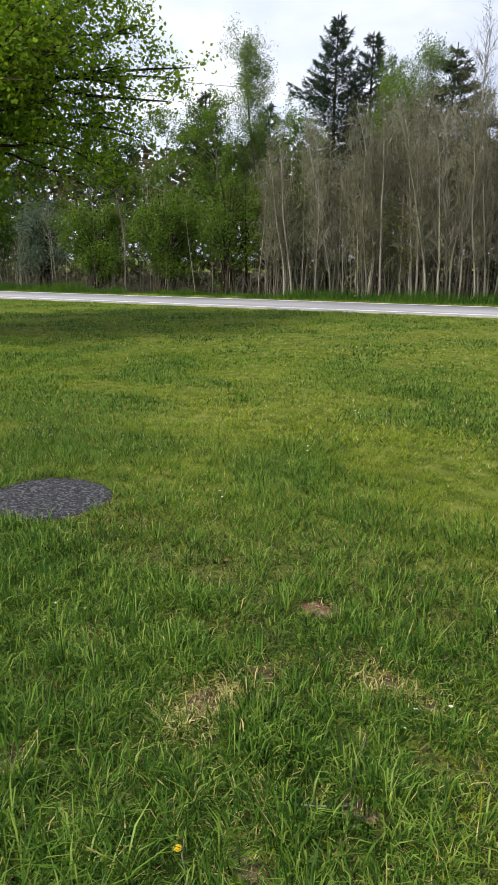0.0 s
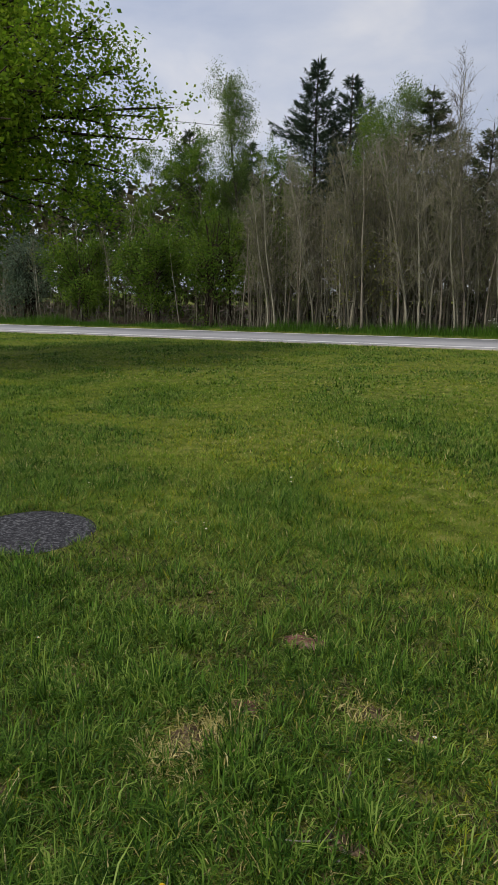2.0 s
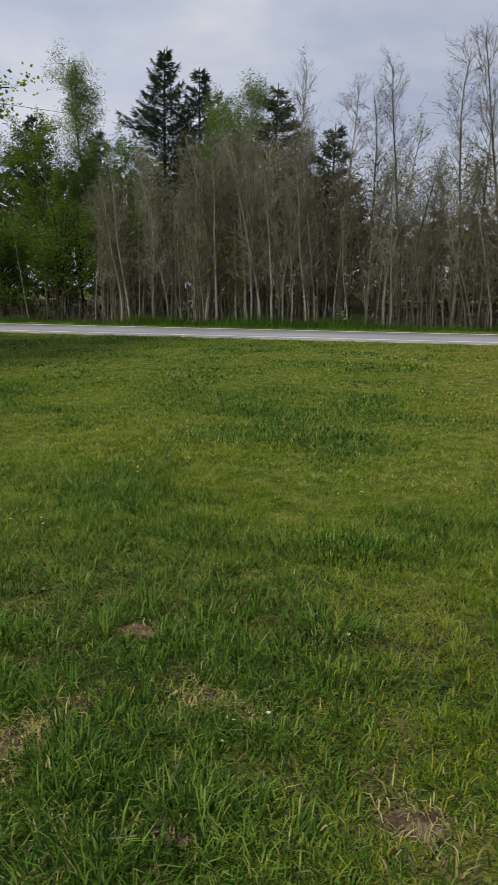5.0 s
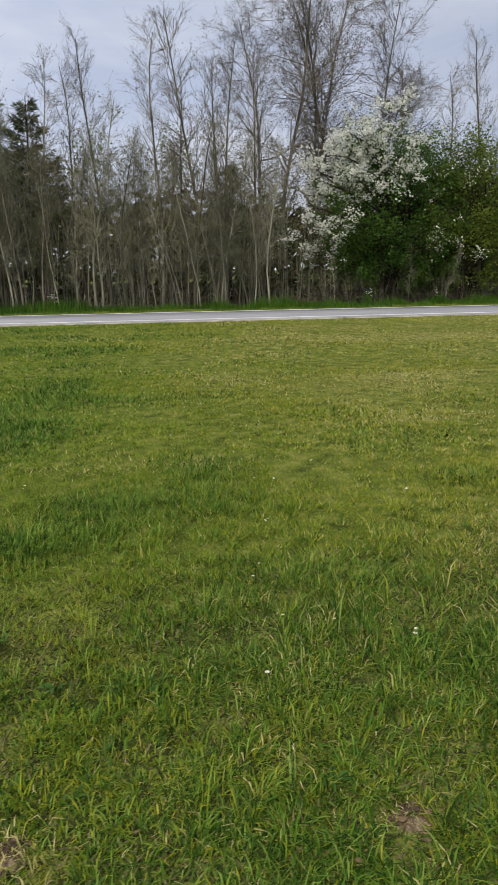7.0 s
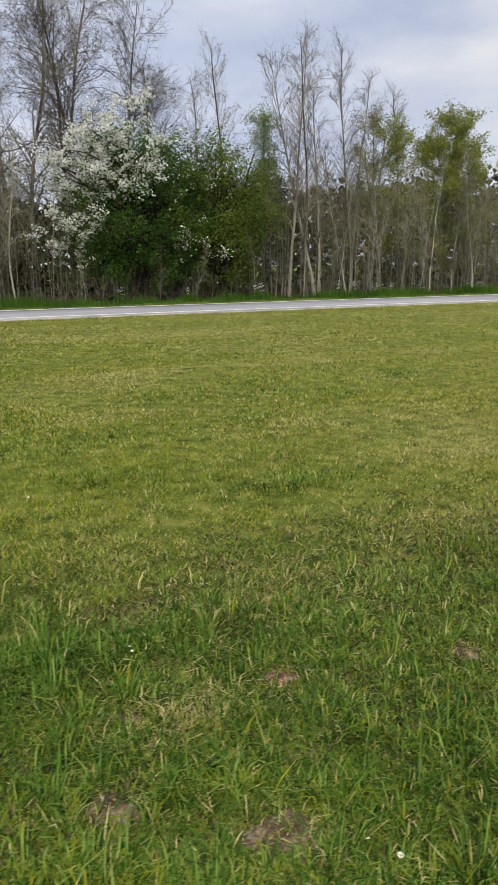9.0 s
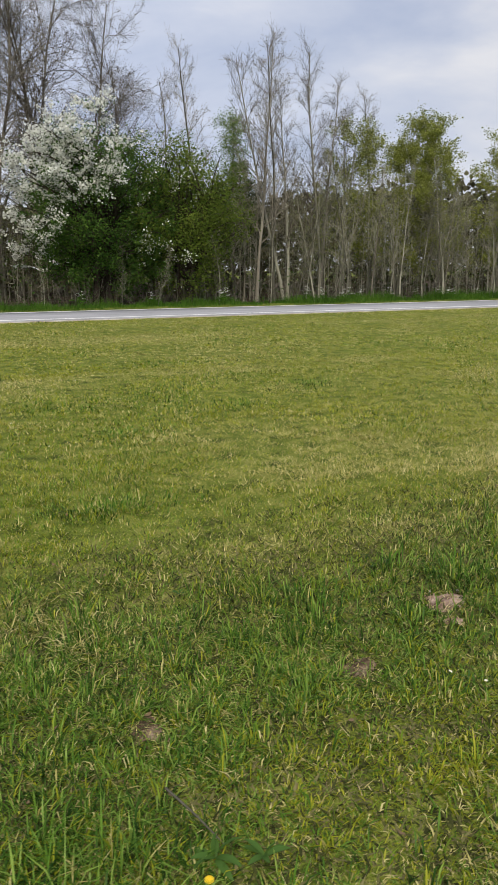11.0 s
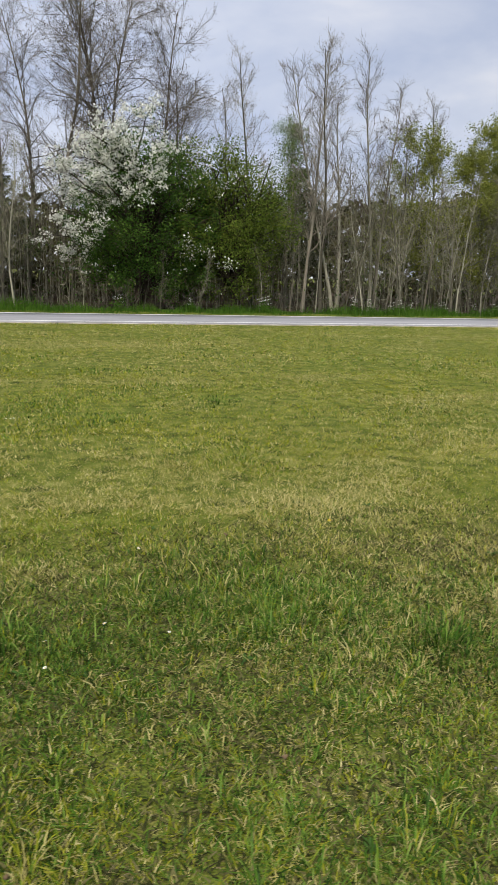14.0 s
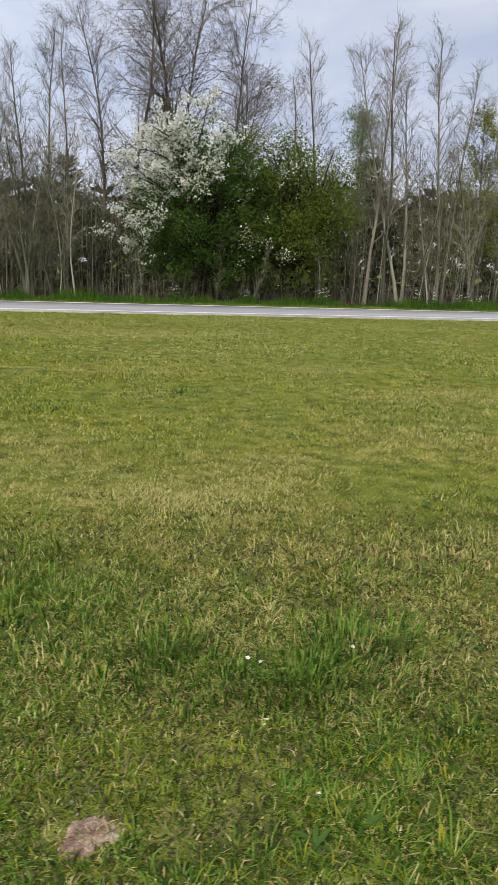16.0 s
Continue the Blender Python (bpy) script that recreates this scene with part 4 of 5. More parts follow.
def sow(n, box, tuft, per, length, width, bendy, segs):
    x, y, way, vigour = scatter(n, *box, tuft, per)
    w = worn(x, y)
    keep = in_view(x, y) & (rg.uniform(size=len(x)) > np.clip(w * 1.5 - 0.12, 0, 0.84)) & (np.hypot(x - SLAB_X, y - SLAB_Y) > SLAB_R - 0.06 * rg.uniform(size=len(x)))
    keep &= rg.uniform(size=len(x)) < 0.9 + 0.18 * thin(x, y) + np.clip(4.2 - y, 0, 1) * (0.5 * gaps(x, y) - 0.02)
    x, y, way, vigour = x[keep], y[keep], way[keep], vigour[keep]
    L = length * vigour * (1.0 + 0.45 * lushf(x, y) + 0.25 * tone(x + 40, y)) * np.clip(1.1 - 0.035 * x, 0.84, 1.15) * (1 + 0.35 * gaps(x, y)) * rg.uniform(0.5, 1.4, len(x))
    W = width * rg.uniform(0.6, 1.3, len(x))
    dry = rg.uniform(size=len(x)) < dryness(x, y)
    near = np.clip((4.8 - y) / 1.8, 0, 1)
    rich = ~dry & (rg.uniform(size=len(x)) < np.clip(lushf(x, y) + 0.15 + 0.6 * np.clip(streak(x * 0.45, y) - 0.1, 0, 1) + 0.75 * near + 0.3 * np.clip(-x / 4, 0, 1), 0.08, 0.92) * np.clip(1.0 - x / 6, 0.38 + 0.42 * near, 1))
    tan = rg.uniform(size=len(x)) < np.clip((x + 1.0) / 5, 0.03, 0.72) * (1 - 0.35 * near) + 0.3 * tone(x * 0.6 + 20, y)
    for some, sel in ((straw, dry), (lush, rich), (olive, ~dry & ~rich & tan), (green, ~dry & ~rich & ~tan)):
        if sel.any():
            v, t = blades(x[sel], y[sel], L[sel] * (0.85 if some is straw else 1.15 if some is lush else 1), W[sel], bendy * (1.4 if some is straw else 1), segs, way[sel])
            some.append((v, t))


sow(260000, (-3.4, 10.6, 0.95, 3.1), 0.034, 30, 0.058, 0.0044, 2.0, 3)
sow(26000, (-3.4, 10.6, 0.95, 3.6), 0.018, 13, 0.095, 0.0050, 1.1, 3)
sow(150000, (-3.4, 10.6, 0.95, 3.3), 0.0, 1, 0.045, 0.0044, 2.4, 1)
sow(400000, (-6.8, 12.8, 3.1, 6.0), 0.034, 20, 0.043, 0.0064, 2.0, 1)
sow(360000, (-12.2, 18.2, 6.0, 11.0), 0.06, 8, 0.038, 0.0130, 1.9, 1)
sow(330000, (-26.0, 31.0, 11.0, 22.2), 0.10, 6, 0.036, 0.028, 1.7, 1)

# the same lawn beside and behind the walk, sparser
held, rg = rg, np.random.default_rng(78)
x, y = rg.uniform(-24, 32, 90000), rg.uniform(-7, 22.2, 90000)
k = ~(in_view(x, y, 0.3) & (y > 0.95)) & (y < ROAD_NEAR - 0.15) & (np.hypot(x - SLAB_X, y - SLAB_Y) > SLAB_R)
x, y = x[k], y[k]
dry = rg.uniform(size=len(x)) < dryness(x, y)
for some, sel in ((straw, dry), (green, ~dry)):
    some.append(blades(x[sel], y[sel], 0.05 * rg.uniform(0.55, 1.35, sel.sum()), 0.024 * rg.uniform(0.6, 1.3, sel.sum()), 1.8, 1))
rg = held

# flattened straw mats and dark tufts: x, y, spreads, blades
for sx, sy, rx, ry, n in ((5.8, 15.9, 2.4, 0.9, 7000), (8.6, 15.0, 1.4, 0.8, 2500), (6.5, 5.0, 0.8, 0.4, 7000), (7.9, 4.6, 0.7, 0.35, 5000), (2.1, 10.0, 0.8, 0.6, 2600), (9.6, 6.4, 1.2, 0.6, 4000), (8.8, 10.5, 1.6, 1.0, 3000), (3.4, 7.4, 0.8, 0.2, 2200),
                          (-0.84, 2.3, 0.10, 0.13, 1300), (-1.59, 2.42, 0.07, 0.06, 260), (-0.5, 1.97, 0.07, 0.08, 300), (-1.28, 1.72, 0.12, 0.08, 300), (3.1, 2.1, 0.3, 0.2, 700), (4.9, 2.1, 0.4, 0.25, 700), (8.75, 3.35, 0.3, 0.12, 700), (-0.33, 2.70, 0.14, 0.06, 220), (2.92, 2.52, 0.16, 0.08, 260), (5.5, 2.0, 0.25, 0.2, 420), (2.6, 2.15, 0.2, 0.12, 300), (0.52, 2.28, 0.13, 0.08, 260), (3.9, 2.5, 0.15, 0.1, 220), (7.3, 3.6, 0.7, 0.2, 1600), (5.2, 3.7, 0.6, 0.15, 1200), (0.9, 6.1, 0.7, 0.2, 1500)):
    x, y = sx + rg.normal(size=n) * rx, sy + rg.normal(size=n) * ry
    k = in_view(x, y) & (thin(x * 0.6, y * 1.6) + 0.5 * rg.normal(size=n) > 0.1)
    x, y = x[k], y[k]
    straw.append(blades(x, y, rg.uniform(0.03, 0.075, len(x)), (0.0035 + 0.0009 * y) * rg.uniform(0.7, 1.3, len(x)), 3.2, 1))
# upright dry tufts: x, y, spread, blades
for sx, sy, sp, n in ((-0.80, 2.36, 0.07, 130), (-0.88, 2.16, 0.07, 100), (-0.30, 2.70, 0.08, 60), (-1.59, 2.41, 0.07, 60), (-0.5, 1.96, 0.07, 80), (0.55, 2.24, 0.09, 90), (2.72, 2.5, 0.09, 90), (0.08, 3.28, 0.05, 60)):
    x, y = sx + rg.normal(size=n) * sp, sy + rg.normal(size=n) * sp
    straw.append(blades(x, y, rg.uniform(0.04, 0.095, n), rg.uniform(0.0035, 0.006, n), 1.2, 3))
# dry blades fallen over the worn spots
for sx, sy, sr in SPOTS:
    n = int(900 * sr)
    x, y = sx + rg.normal(size=n) * sr * 0.6, sy + rg.normal(size=n) * sr * 0.5
    straw.append(blades(x, y, rg.uniform(0.02, 0.06, n), rg.uniform(0.002, 0.0045, n), 2.5, 3))
for sx, sy, rx, ry, n, l in ((5.52, 3.03, 0.08, 0.06, 60, 0.13), (5.78, 2.88, 0.09, 0.08, 70, 0.13), (4.95, 3.0, 0.09, 0.07, 55, 0.12), (4.9, 2.76, 0.10, 0.06, 60, 0.11), (6.05, 2.74, 0.12, 0.07, 70, 0.11), (0.1, 3.3, 0.10, 0.07, 170, 0.14), (0.0, 4.4, 0.45, 0.14, 1300, 0.085), (8.5, 2.4, 0.2, 0.12, 520, 0.11), (8.2, 2.15, 0.15, 0.10, 380, 0.12), (7.65, 2.4, 0.12, 0.08, 300, 0.11), (-0.62, 2.2, 0.09, 0.07, 240, 0.11), (-1.15, 2.45, 0.16, 0.08, 360, 0.10), (-2.5, 3.1, 0.3, 0.12, 700, 0.09), (-0.3, 1.85, 0.12, 0.06, 240, 0.11), (5.04, 6.6, 0.16, 0.14, 170, 0.05), (6.72, 7.5, 0.2, 0.17, 170, 0.05), (8.2, 8.45, 0.22, 0.2, 170, 0.055), (3.18, 5.3, 0.2, 0.11, 320, 0.055), (2.5, 3.02, 0.22, 0.10, 700, 0.08), (-0.33, 7.9, 0.2, 0.1, 400, 0.08), (0.15, 4.6, 0.3, 0.1, 500, 0.07), (-0.45, 2.15, 0.10, 0.07, 260, 0.10), (-0.15, 2.1, 0.09, 0.07, 240, 0.11),
                             (-1.35, 2.9, 0.25, 0.1, 500, 0.08), (0.2, 3.0, 0.2, 0.08, 400, 0.07), (7.0, 2.75, 0.4, 0.16, 500, 0.06), (8.6, 3.0, 0.35, 0.16, 450, 0.06), (5.75, 2.75, 0.14, 0.10, 80, 0.10), (5.25, 2.5, 0.16, 0.10, 80, 0.09), (1.6, 3.9, 0.3, 0.1, 500, 0.06), (7.9, 2.2, 0.3, 0.12, 600, 0.07), (4.4, 4.6, 0.3, 0.1, 450, 0.06)):
    x, y = sx + rg.normal(size=n) * rx, sy + rg.normal(size=n) * ry
    lush.append(blades(x, y, l * rg.uniform(0.6, 1.4, n), (0.0045 + 0.0007 * y) * rg.uniform(0.7, 1.2, n), 0.9, 3, np.arctan2(y - sy, x - sx) + rg.normal(size=n) * 0.6))
# loose dry litter lying flat in the near turf
x, y, _, _ = scatter(52000, -3.4, 10.6, 0.95, 3.6)
k = rg.uniform(size=len(x)) < 0.3 - 0.9 * gaps(x, y) + 0.3 * np.clip(x / 4, 0, 1)
x, y = x[k], y[k]
litter = [blades(x, y, rg.uniform(0.02, 0.06, len(x)), rg.uniform(0.002, 0.005, len(x)), 5.0, 1)]
# low thatch blades, coloured dark as the shade in gaps of the near turf
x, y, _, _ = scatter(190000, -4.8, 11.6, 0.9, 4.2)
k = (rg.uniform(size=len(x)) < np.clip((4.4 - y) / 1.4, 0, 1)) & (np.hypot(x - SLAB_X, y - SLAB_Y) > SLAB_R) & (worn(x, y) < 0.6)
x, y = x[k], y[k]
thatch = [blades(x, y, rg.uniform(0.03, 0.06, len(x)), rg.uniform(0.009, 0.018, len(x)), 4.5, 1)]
for name, some, mt, lab in (("lawn_grass", green, M_GRASS, "short mown green lawn grass"), ("olive_grass", olive, M_OLIVE, "short yellowish olive lawn grass"), ("dry_grass", straw, M_STRAW, "dry straw-coloured grass blades in the lawn"), ("lush_grass", lush, M_LUSH, "darker lush grass tufts in the lawn"), ("grass_litter", litter, M_DEAD, "loose brown dry litter lying in the turf"), ("thatch", thatch, M_SHADE_THATCH, "low dead thatch, coloured dark as the shade between turf blades")):
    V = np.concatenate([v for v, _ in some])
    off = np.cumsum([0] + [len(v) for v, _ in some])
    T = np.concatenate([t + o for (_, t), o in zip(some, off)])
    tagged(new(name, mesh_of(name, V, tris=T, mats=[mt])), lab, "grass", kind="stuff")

# tall grass of the far verge
n = 64000
x, y = rg.uniform(-42, 48, n), rg.uniform(26.85, 28.9, n)
L = (0.07 + 0.24 * np.clip((y - 26.9) / 1.2, 0, 1)) * (1 + 0.9 * np.clip(Field(71, 0.9)(x, y), -0.6, 1) + 0.5 * Field(72, 3.0)(x, y)) * rg.uniform(0.6, 1.3, n)
v, t = blades(x, y, L, 0.019 * rg.uniform(0.6, 1.3, n), 0.65, 1)
v[:, 2] += np.interp(v[:, 1], [26.7, 27.2, 28.0, 29], [0.0, 0.06, 0.09, 0.03])
tagged(new("verge_grass", mesh_of("verge_grass", v, tris=t, mats=[M_VERGE])), "tall rich green grass on the road verge", "grass", kind="stuff")

# ---- slab in the lawn ----
bm = bmesh.new()
rs = np.random.default_rng(9)
ring = []
for k in range(40):
    a = k * 2 * math.pi / 40
    rad = SLAB_R * (1 + 0.02 * math.sin(3 * a) + rs.normal() * 0.008)
    ring.append((math.cos(a) * rad, math.sin(a) * rad))
loops = []
for s, z in ((1.0, -0.06), (1.0, 0.018), (0.985, 0.028), (0.9, 0.033), (0.5, 0.036)):
    loops.append([bm.verts.new((px * s, py * s, z + rs.normal() * 0.0012)) for px, py in ring])
for lo, hi in zip(loops, loops[1:]):
    for k in range(40):
        bm.faces.new((lo[k], lo[(k + 1) % 40], hi[(k + 1) % 40], hi[k]))
bm.faces.new(loops[-1])
slab = new("well_cover", from_bm("well_cover", bm, M_SLAB, True))
slab.location = (SLAB_X, SLAB_Y, -0.018)
tagged(slab, "round dark weathered concrete well cover set in the lawn", "well cover")

# ---- worn spots: low crumbly mounds of earth ----
for n, (sx, sy, sr) in enumerate(SPOTS):
    bm = bmesh.new()
    rs = np.random.default_rng(600 + n)
    rings = []
    ph = rs.uniform(0, 6.28, 3)
    for f, z in ((1.0, -0.012), (0.75, 0.004), (0.45, 0.010), (0.2, 0.012)):
        row = []
        for k in range(22):
            a = k * 2 * math.pi / 22
            q = sr * 0.95 * f * (1 + 0.22 * math.sin(2 * a + ph[0]) + 0.16 * math.sin(3 * a + ph[1]) + 0.1 * math.sin(5 * a + ph[2]))
            row.append(bm.verts.new((math.cos(a) * q, math.sin(a) * q * 0.8, z + rs.normal() * 0.003)))
        rings.append(row)
    for lo, hi in zip(rings, rings[1:]):
        for k in range(22):
            bm.faces.new((lo[k], lo[(k + 1) % 22], hi[(k + 1) % 22], hi[k]))
    bm.faces.new(rings[-1])
    for _ in range(int(26 * sr / 0.15)):
        a, d = rs.uniform(0, 6.28), sr * 0.85 * math.sqrt(rs.uniform())
        s = rs.uniform(0.003, 0.010)
        m = Matrix.LocRotScale((math.cos(a) * d, math.sin(a) * d * 0.8, 0.010), Euler(rs.uniform(0, 6, 3)), (s, s * rs.uniform(0.6, 1), s * rs.uniform(0.4, 0.9)))
        bmesh.ops.create_icosphere(bm, subdivisions=1, radius=1.0, matrix=m)
    red, sandy = n in (0, 2, 9), n in (12, 15, 16)
    ob = new("soil_patch", from_bm("soil_patch", bm, M_REDDISH if red else M_SAND if sandy else M_EARTH, False))
    ob.location = (sx, sy, float(ground_z(sx, sy)))
    tagged(ob, "worn reddish bare earth spot in the turf" if red else "pale sandy bare spot in the turf" if sandy else "worn bare earth spot with crumbs in the turf", "soil patch", "worn spots in the lawn")

# ---- daisies ----
def daisy_meshes():
    bm = bmesh.new()
    for k in range(11):
        a = k * 2 * math.pi / 11
        c, s = math.cos(a), math.sin(a)
        pts = [(0.003, -0.0014), (0.009, -0.0024), (0.0115, 0.0), (0.009, 0.0024), (0.003, 0.0014)]
        bm.faces.new([bm.verts.new((u * c - w * s, u * s + w * c, 0.05 + 0.002 * (u > 0.008))) for u, w in pts])
    head = from_bm("daisy_petals", bm, M_PETAL)
    bm = bmesh.new()
    bmesh.ops.create_icosphere(bm, subdivisions=1, radius=0.0038, matrix=Matrix.Translation((0, 0, 0.0505)))
    eye = from_bm("daisy_disc", bm, M_YOLK)
    v, q = tubes([(np.array([[0, 0, -0.005], [0.002, 0, 0.025], [0, 0, 0.05]]), np.array([0.0011, 0.001, 0.0009]))], 4)
    return {"stem": mesh_of("daisy_stem", v, quads=q, mats=[M_LUSH]), "petals": head, "disc": eye}


dm = daisy_meshes()
daisy = None
spots = [(1.37, 2.97), (1.97, 3.25), (2.05, 3.22), (2.02, 3.16), (6.2, 2.9), (6.45, 2.74), (8.0, 1.9), (8.1, 1.55), (8.2, 2.3), (8.45, 2.35)]
rs = np.random.default_rng(88)
while len(spots) < 130:
    x, y = rs.uniform(-6, 13), 1.2 + 9.5 * rs.uniform() ** 1.2
    if (0.3 - y * 1.0) < x < (6.5 + y * 1.0):
        spots.append((x, y))
        for _ in range(int(rs.integers(0, 3))):
            spots.append((x + rs.normal() * 0.12, y + rs.normal() * 0.12))
for x, y in spots:
    m = Matrix.LocRotScale((x, y, float(ground_z(x, y))), Euler((rs.normal() * 0.25, rs.normal() * 0.25, rs.uniform(0, 6))), None)
    if daisy is None:
        daisy = plant("daisy", dm, x, y, float(ground_z(x, y)), 0, 0.9, "small white daisy open in the lawn", "daisy", "daisies in the lawn")
    else:
        copy_thing(daisy, m).scale = (rs.uniform(0.6, 0.95),) * 3

# ---- dandelions ----
bm = bmesh.new()
for ring, (r0, z0, cnt) in enumerate(((0.016, 0.060, 18), (0.011, 0.064, 14), (0.006, 0.067, 9))):
    for k in range(cnt):
        a = (k + 0.5 * ring) * 2 * math.pi / cnt
        c, s = math.cos(a), math.sin(a)
        bm.faces.new([bm.verts.new((u * c - w * s, u * s + w * c, z0 - 0.25 * (u - 0.002))) for u, w in ((0.002, -0.0008), (r0, -0.0016), (r0, 0.0016), (0.002, 0.0008))])
head = from_bm("dandelion_head", bm, M_YOLK)
v, q = tubes([(np.array([[0, 0, -0.005], [0.003, 0, 0.03], [0, 0, 0.062]]), np.array([0.0022, 0.0018, 0.0016]))], 5)
dstem = mesh_of("dandelion_stem", v, quads=q, mats=[M_LUSH], smooth=True)
for x, y in ((-0.57, 1.63), (3.93, 1.72), (7.75, 3.9)):
    plant("dandelion", {"stem": dstem, "flower_head": head}, x, y, float(ground_z(x, y)), x, 0.8, "yellow dandelion flower open in the lawn", "dandelion", "dandelions in the lawn")

# ---- broad-leaved weeds ----
def weed_leaf(seed, length, width):
    """One arching ribbed leaf along +x."""
    rr = np.random.default_rng(seed)
    bm = bmesh.new()
    prev = None
    for i in range(6):
        f = i / 5
        ww = width * math.sin(math.pi * (0.06 + 0.9 * f)) ** 0.8 * 0.5
        z = 0.004 + length * (0.62 * f - 0.5 * f * f) + rr.normal() * 0.001
        row = [bm.verts.new((length * f, s * ww, z + 0.25 * ww * abs(s))) for s in (-1, 0, 1)]
        if prev:
            bm.faces.new((prev[0], prev[1], row[1], row[0]))
            bm.faces.new((prev[1], prev[2], row[2], row[1]))
        prev = row
    return from_bm("weed_leaf", bm, M_WEED, True)


weed_leaves = [weed_leaf(71, 0.065, 0.017), weed_leaf(72, 0.045, 0.012), weed_leaf(73, 0.08, 0.021)]
wspots = [(1.49, 2.42, 0), (0.96, 3.01, 2), (0.58, 3.03, 2), (0.8, 3.0, 0), (2.53, 3.0, 2), (2.4, 3.05, 0), (3.98, 1.8, 2), (4.1, 1.75, 0), (8.04, 1.38, 2), (8.2, 1.42, 0), (-1.1, 3.1, 1), (0.3, 3.4, 1), (6.9, 2.2, 1), (4.9, 3.1, 1)]
while len(wspots) < 48:
    wspots.append((rs.uniform(-2.5, 10), rs.uniform(1.2, 4.5), 1))
for x, y, k in wspots:
    ob = thing("plantain", x, y, float(ground_z(x, y)) + 0.01, "low broad-leaved green weed rosette in the grass", "weed", "weeds in the lawn")
    a = rs.uniform(0, 6.28)
    for n in range(int(rs.integers(5, 10))):
        leaf = part("leaf", weed_leaves[k], ob)
        a += 2.4 + rs.normal() * 0.3
        leaf.rotation_euler, leaf.scale = (rs.normal() * 0.3, -rs.uniform(-0.15, 0.5), a), (rs.uniform(0.6, 1.1),) * 3

# ---- dead leaves, twigs, small stones ----
def dead_leaf(seed):
    rr = np.random.default_rng(seed)
    bm = bmesh.new()
    prev = None
    curl = rr.uniform(0.5, 1.6)
    for i in range(6):
        f = i / 5 - 0.5
        w = 0.016 * math.cos(f * 2.7) + 0.002
        row = [bm.verts.new((f * 0.06, s * w, 0.006 + curl * 0.12 * (f * f * 0.25 + (s * w) ** 2 * 8) + rr.normal() * 0.0012)) for s in (-1, -0.4, 0.4, 1)]
        if prev:
            for j in range(3):
                bm.faces.new((prev[j], prev[j + 1], row[j + 1], row[j]))
        prev = row
    return from_bm("dead_leaf", bm, M_DEAD, True)


dl = [dead_leaf(80 + k) for k in range(4)]
lspots = [(1.64, 2.24), (1.72, 2.25), (1.69, 2.16), (4.0, 2.45), (3.95, 2.32), (0.9, 2.3)]
while len(lspots) < 90:
    lspots.append((rs.uniform(-2.2, 9.5), 1.1 + 3.6 * rs.uniform() ** 1.3))
for n, (x, y) in enumerate(lspots):
    ob = new("dead_leaf", dl[n % 4])
    ob.location, ob.rotation_euler, ob.scale = (x, y, float(ground_z(x, y)) + 0.018), (rs.normal() * 0.3, rs.normal() * 0.3, rs.uniform(0, 6.28)), (rs.uniform(0.25, 0.55),) * 3
    tagged(ob, "small dry brown leaf lying in the grass", "leaf", "dead leaves in the lawn")

for pts, rad in (([(-0.25, 2.32, 0.035), (-0.24, 2.2, 0.03), (-0.22, 2.1, 0.028), (-0.22, 2.01, 0.02)], 0.0035), ([(-0.21, 2.02, 0.02), (-0.29, 1.97, 0.024), (-0.4, 1.93, 0.022)], 0.003), ([(-0.6, 1.72, 0.02), (-0.55, 1.62, 0.03), (-0.48, 1.55, 0.02)], 0.003), ([(3.92, 2.02, 0.09), (3.97, 1.93, 0.06), (4.02, 1.83, 0.02)], 0.004)):
    pts = np.array(pts)
    v, q = tubes([(pts, np.linspace(rad, rad * 0.6, len(pts)))], 6)
    tagged(new("twig", mesh_of("twig", v, quads=q, mats=[M_PALE], smooth=True)), "thin dry pale twig lying on the grass", "twig", "twigs on the lawn")


def pebble(seed):
    rr = np.random.default_rng(seed)
    bm = bmesh.new()
    bmesh.ops.create_icosphere(bm, subdivisions=2, radius=1.0)
    for v in bm.verts:
        v.co *= 1 + 0.25 * noise.noise(v.co * 1.3 + Vector((seed, 0, 0)))
        v.co.z *= 0.55
    return from_bm("pebble", bm, M_GRAVEL, True)


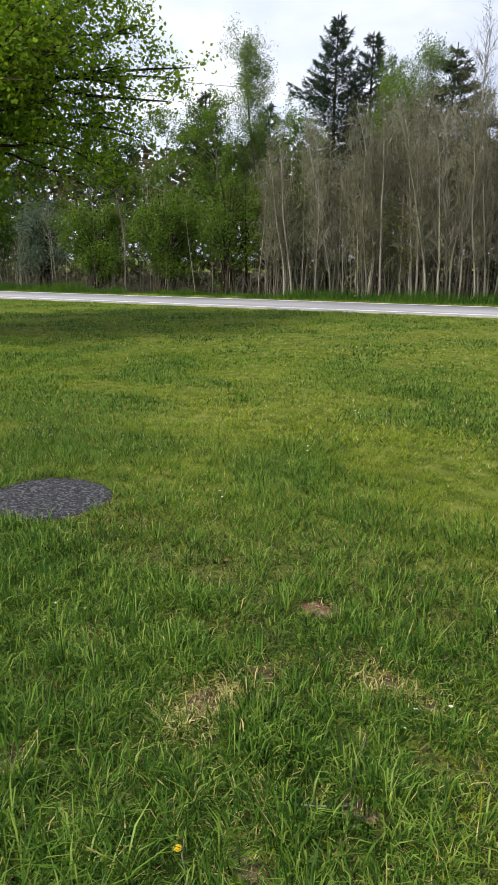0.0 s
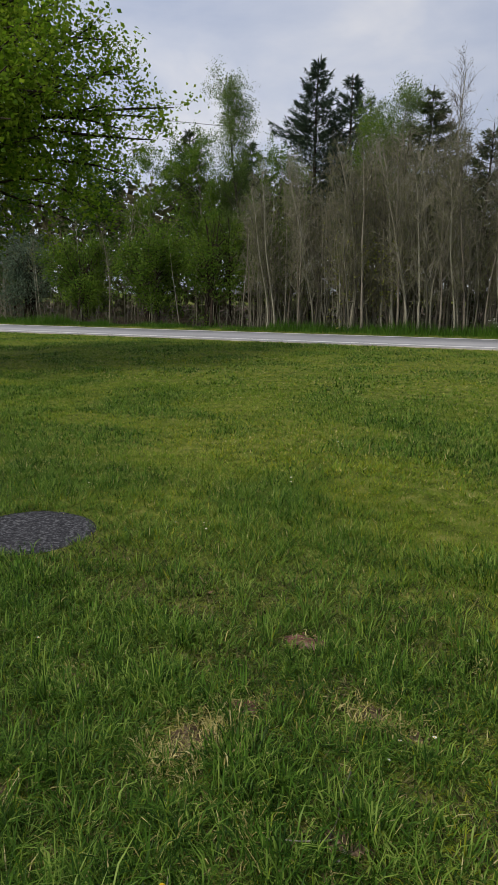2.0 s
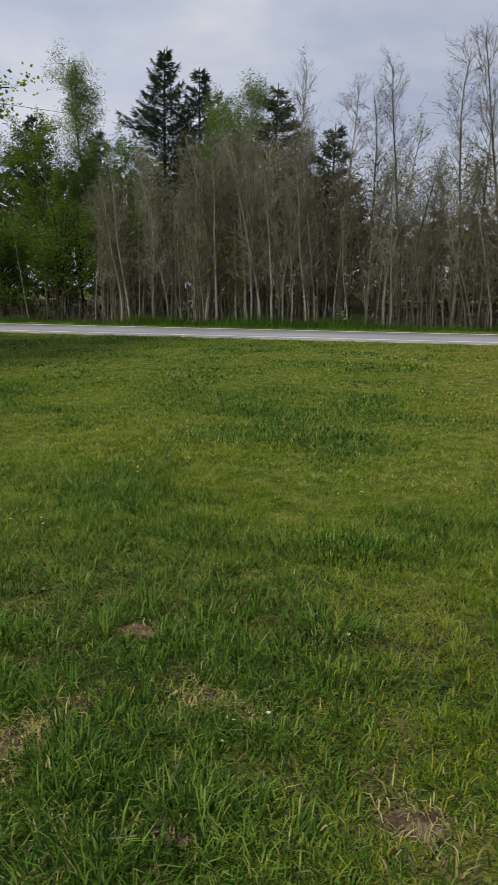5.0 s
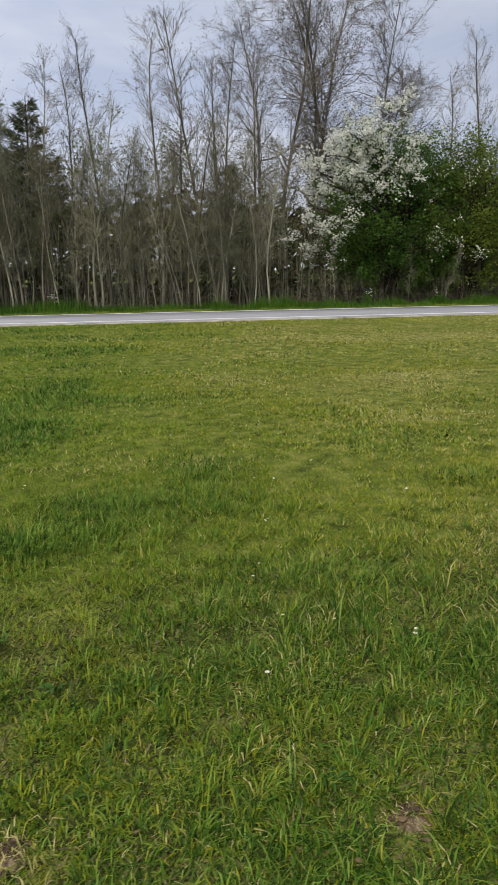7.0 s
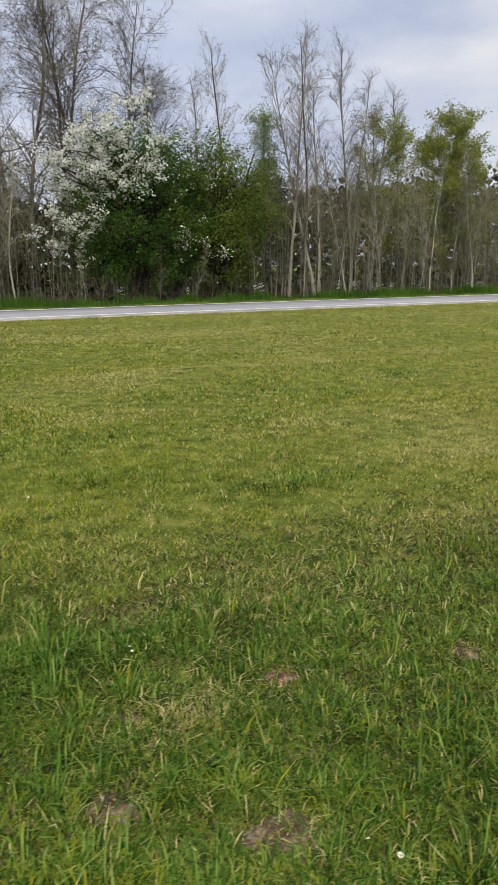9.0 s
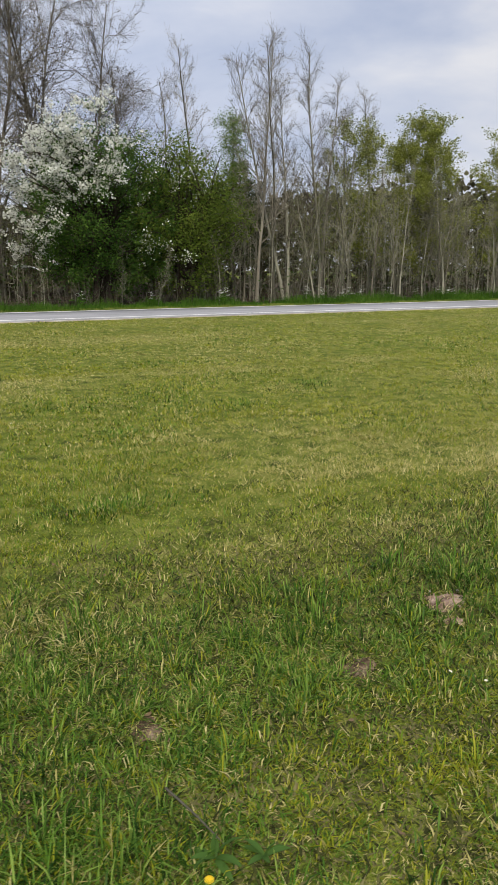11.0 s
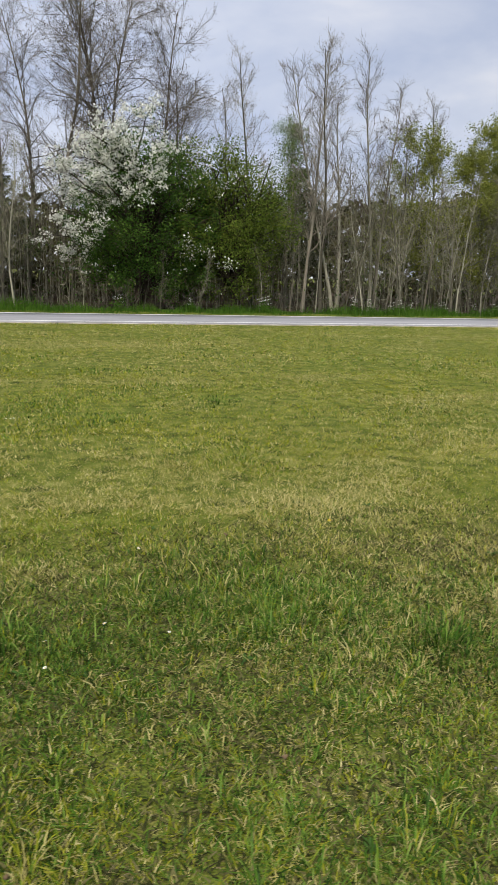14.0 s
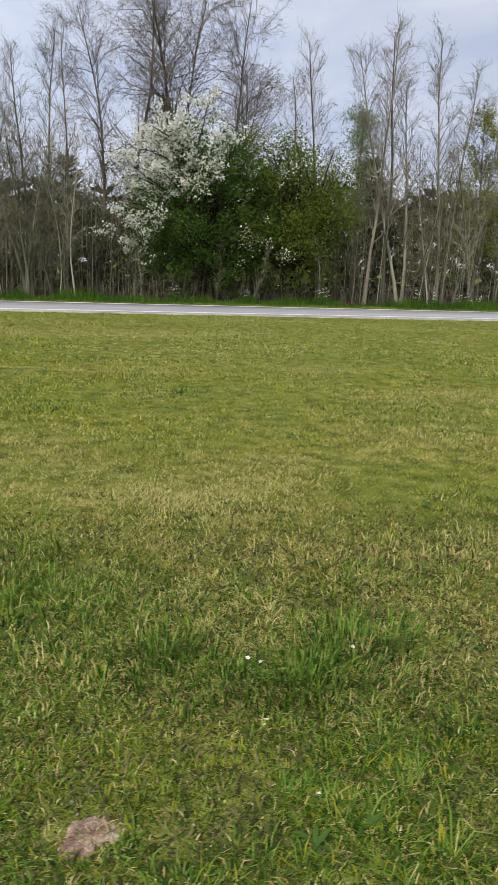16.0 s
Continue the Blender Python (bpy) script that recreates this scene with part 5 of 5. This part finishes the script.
pk = [pebble(k) for k in range(3)]
for n in range(36):
    sx, sy, sr = SPOTS[(3, 7, 8, 13, 15, 9, 12, 1)[n % 8]]
    x, y, s = sx + rs.normal() * sr * 0.6, sy + rs.normal() * sr * 0.5, rs.uniform(0.004, 0.010)
    ob = new("pebble", pk[n % 3])
    ob.location, ob.rotation_euler, ob.scale = (x, y, float(ground_z(x, y)) + 0.012), (0, 0, rs.uniform(0, 6)), (s, s * 0.8, s)
    tagged(ob, "small pale stone on a worn spot", "stone", "stones in the lawn")

# ---- cow parsley on the verge ----
rr = np.random.default_rng(95)
stems, heads = [], []
for k in range(5):
    T = bend(rr, (0, 0, 0), (rr.normal() * 0.25, rr.normal() * 0.25, 1), rr.uniform(0.45, 0.7), 3, 0.08)
    stems.append((T, np.array([0.005, 0.004, 0.003, 0.002])))
    for _ in range(16):
        heads.append(T[-1] + rr.normal(size=3) * (0.05, 0.05, 0.012))
v, q = tubes(stems, 4)
v2, t2 = leaf_cards(rr, np.array(heads), 0.024, 0.3, 0, 0.9)
lv, lt = leaf_cards(rr, rr.normal(size=(120, 3)) * (0.14, 0.14, 0.1) + (0, 0, 0.22), 0.07)
cp = {"stems": mesh_of("parsley_stems", v, quads=q, mats=[M_VERGE]), "umbels": mesh_of("parsley_umbels", v2, tris=t2, mats=[M_PETAL]), "leaves": mesh_of("parsley_leaves", lv, tris=lt, mats=[M_VERGE])}
parsley = None
for x in (9.3, 12.4, 15.3, 15.5, 19.8, 20.6, 21.6, 22.0, 22.6, 24.3, 26.0, 27.3, 27.8, 28.4, 30.2, 32.0, -3.1):
    y = rr.uniform(27.7, 28.5)
    if parsley is None:
        parsley = plant("cow_parsley", cp, x, y, 0.06, 0, 1, "white-flowering cow parsley in the tall verge grass", "wild flower", "cow parsley on the verge")
    else:
        copy_thing(parsley, Matrix.LocRotScale((x, y, 0.06), Euler((0, 0, rr.uniform(0, 6))), None)).scale = (rr.uniform(0.7, 1.15),) * 3

# ---- overhead cable behind the trees ----
cx = np.linspace(-80, -23.5, 40)
cz = 12.95 - (cx + 22) * 0.17 + 0.0006 * (cx + 22) ** 2 + 0.0
v, q = tubes([(np.stack([cx, np.full(40, 47.0), cz], 1), np.full(40, 0.02))], 5)
tagged(new("cable", mesh_of("cable", v, quads=q, mats=[M_WIRE])), "thin overhead cable crossing the sky behind trees", "cable", kind="structure")
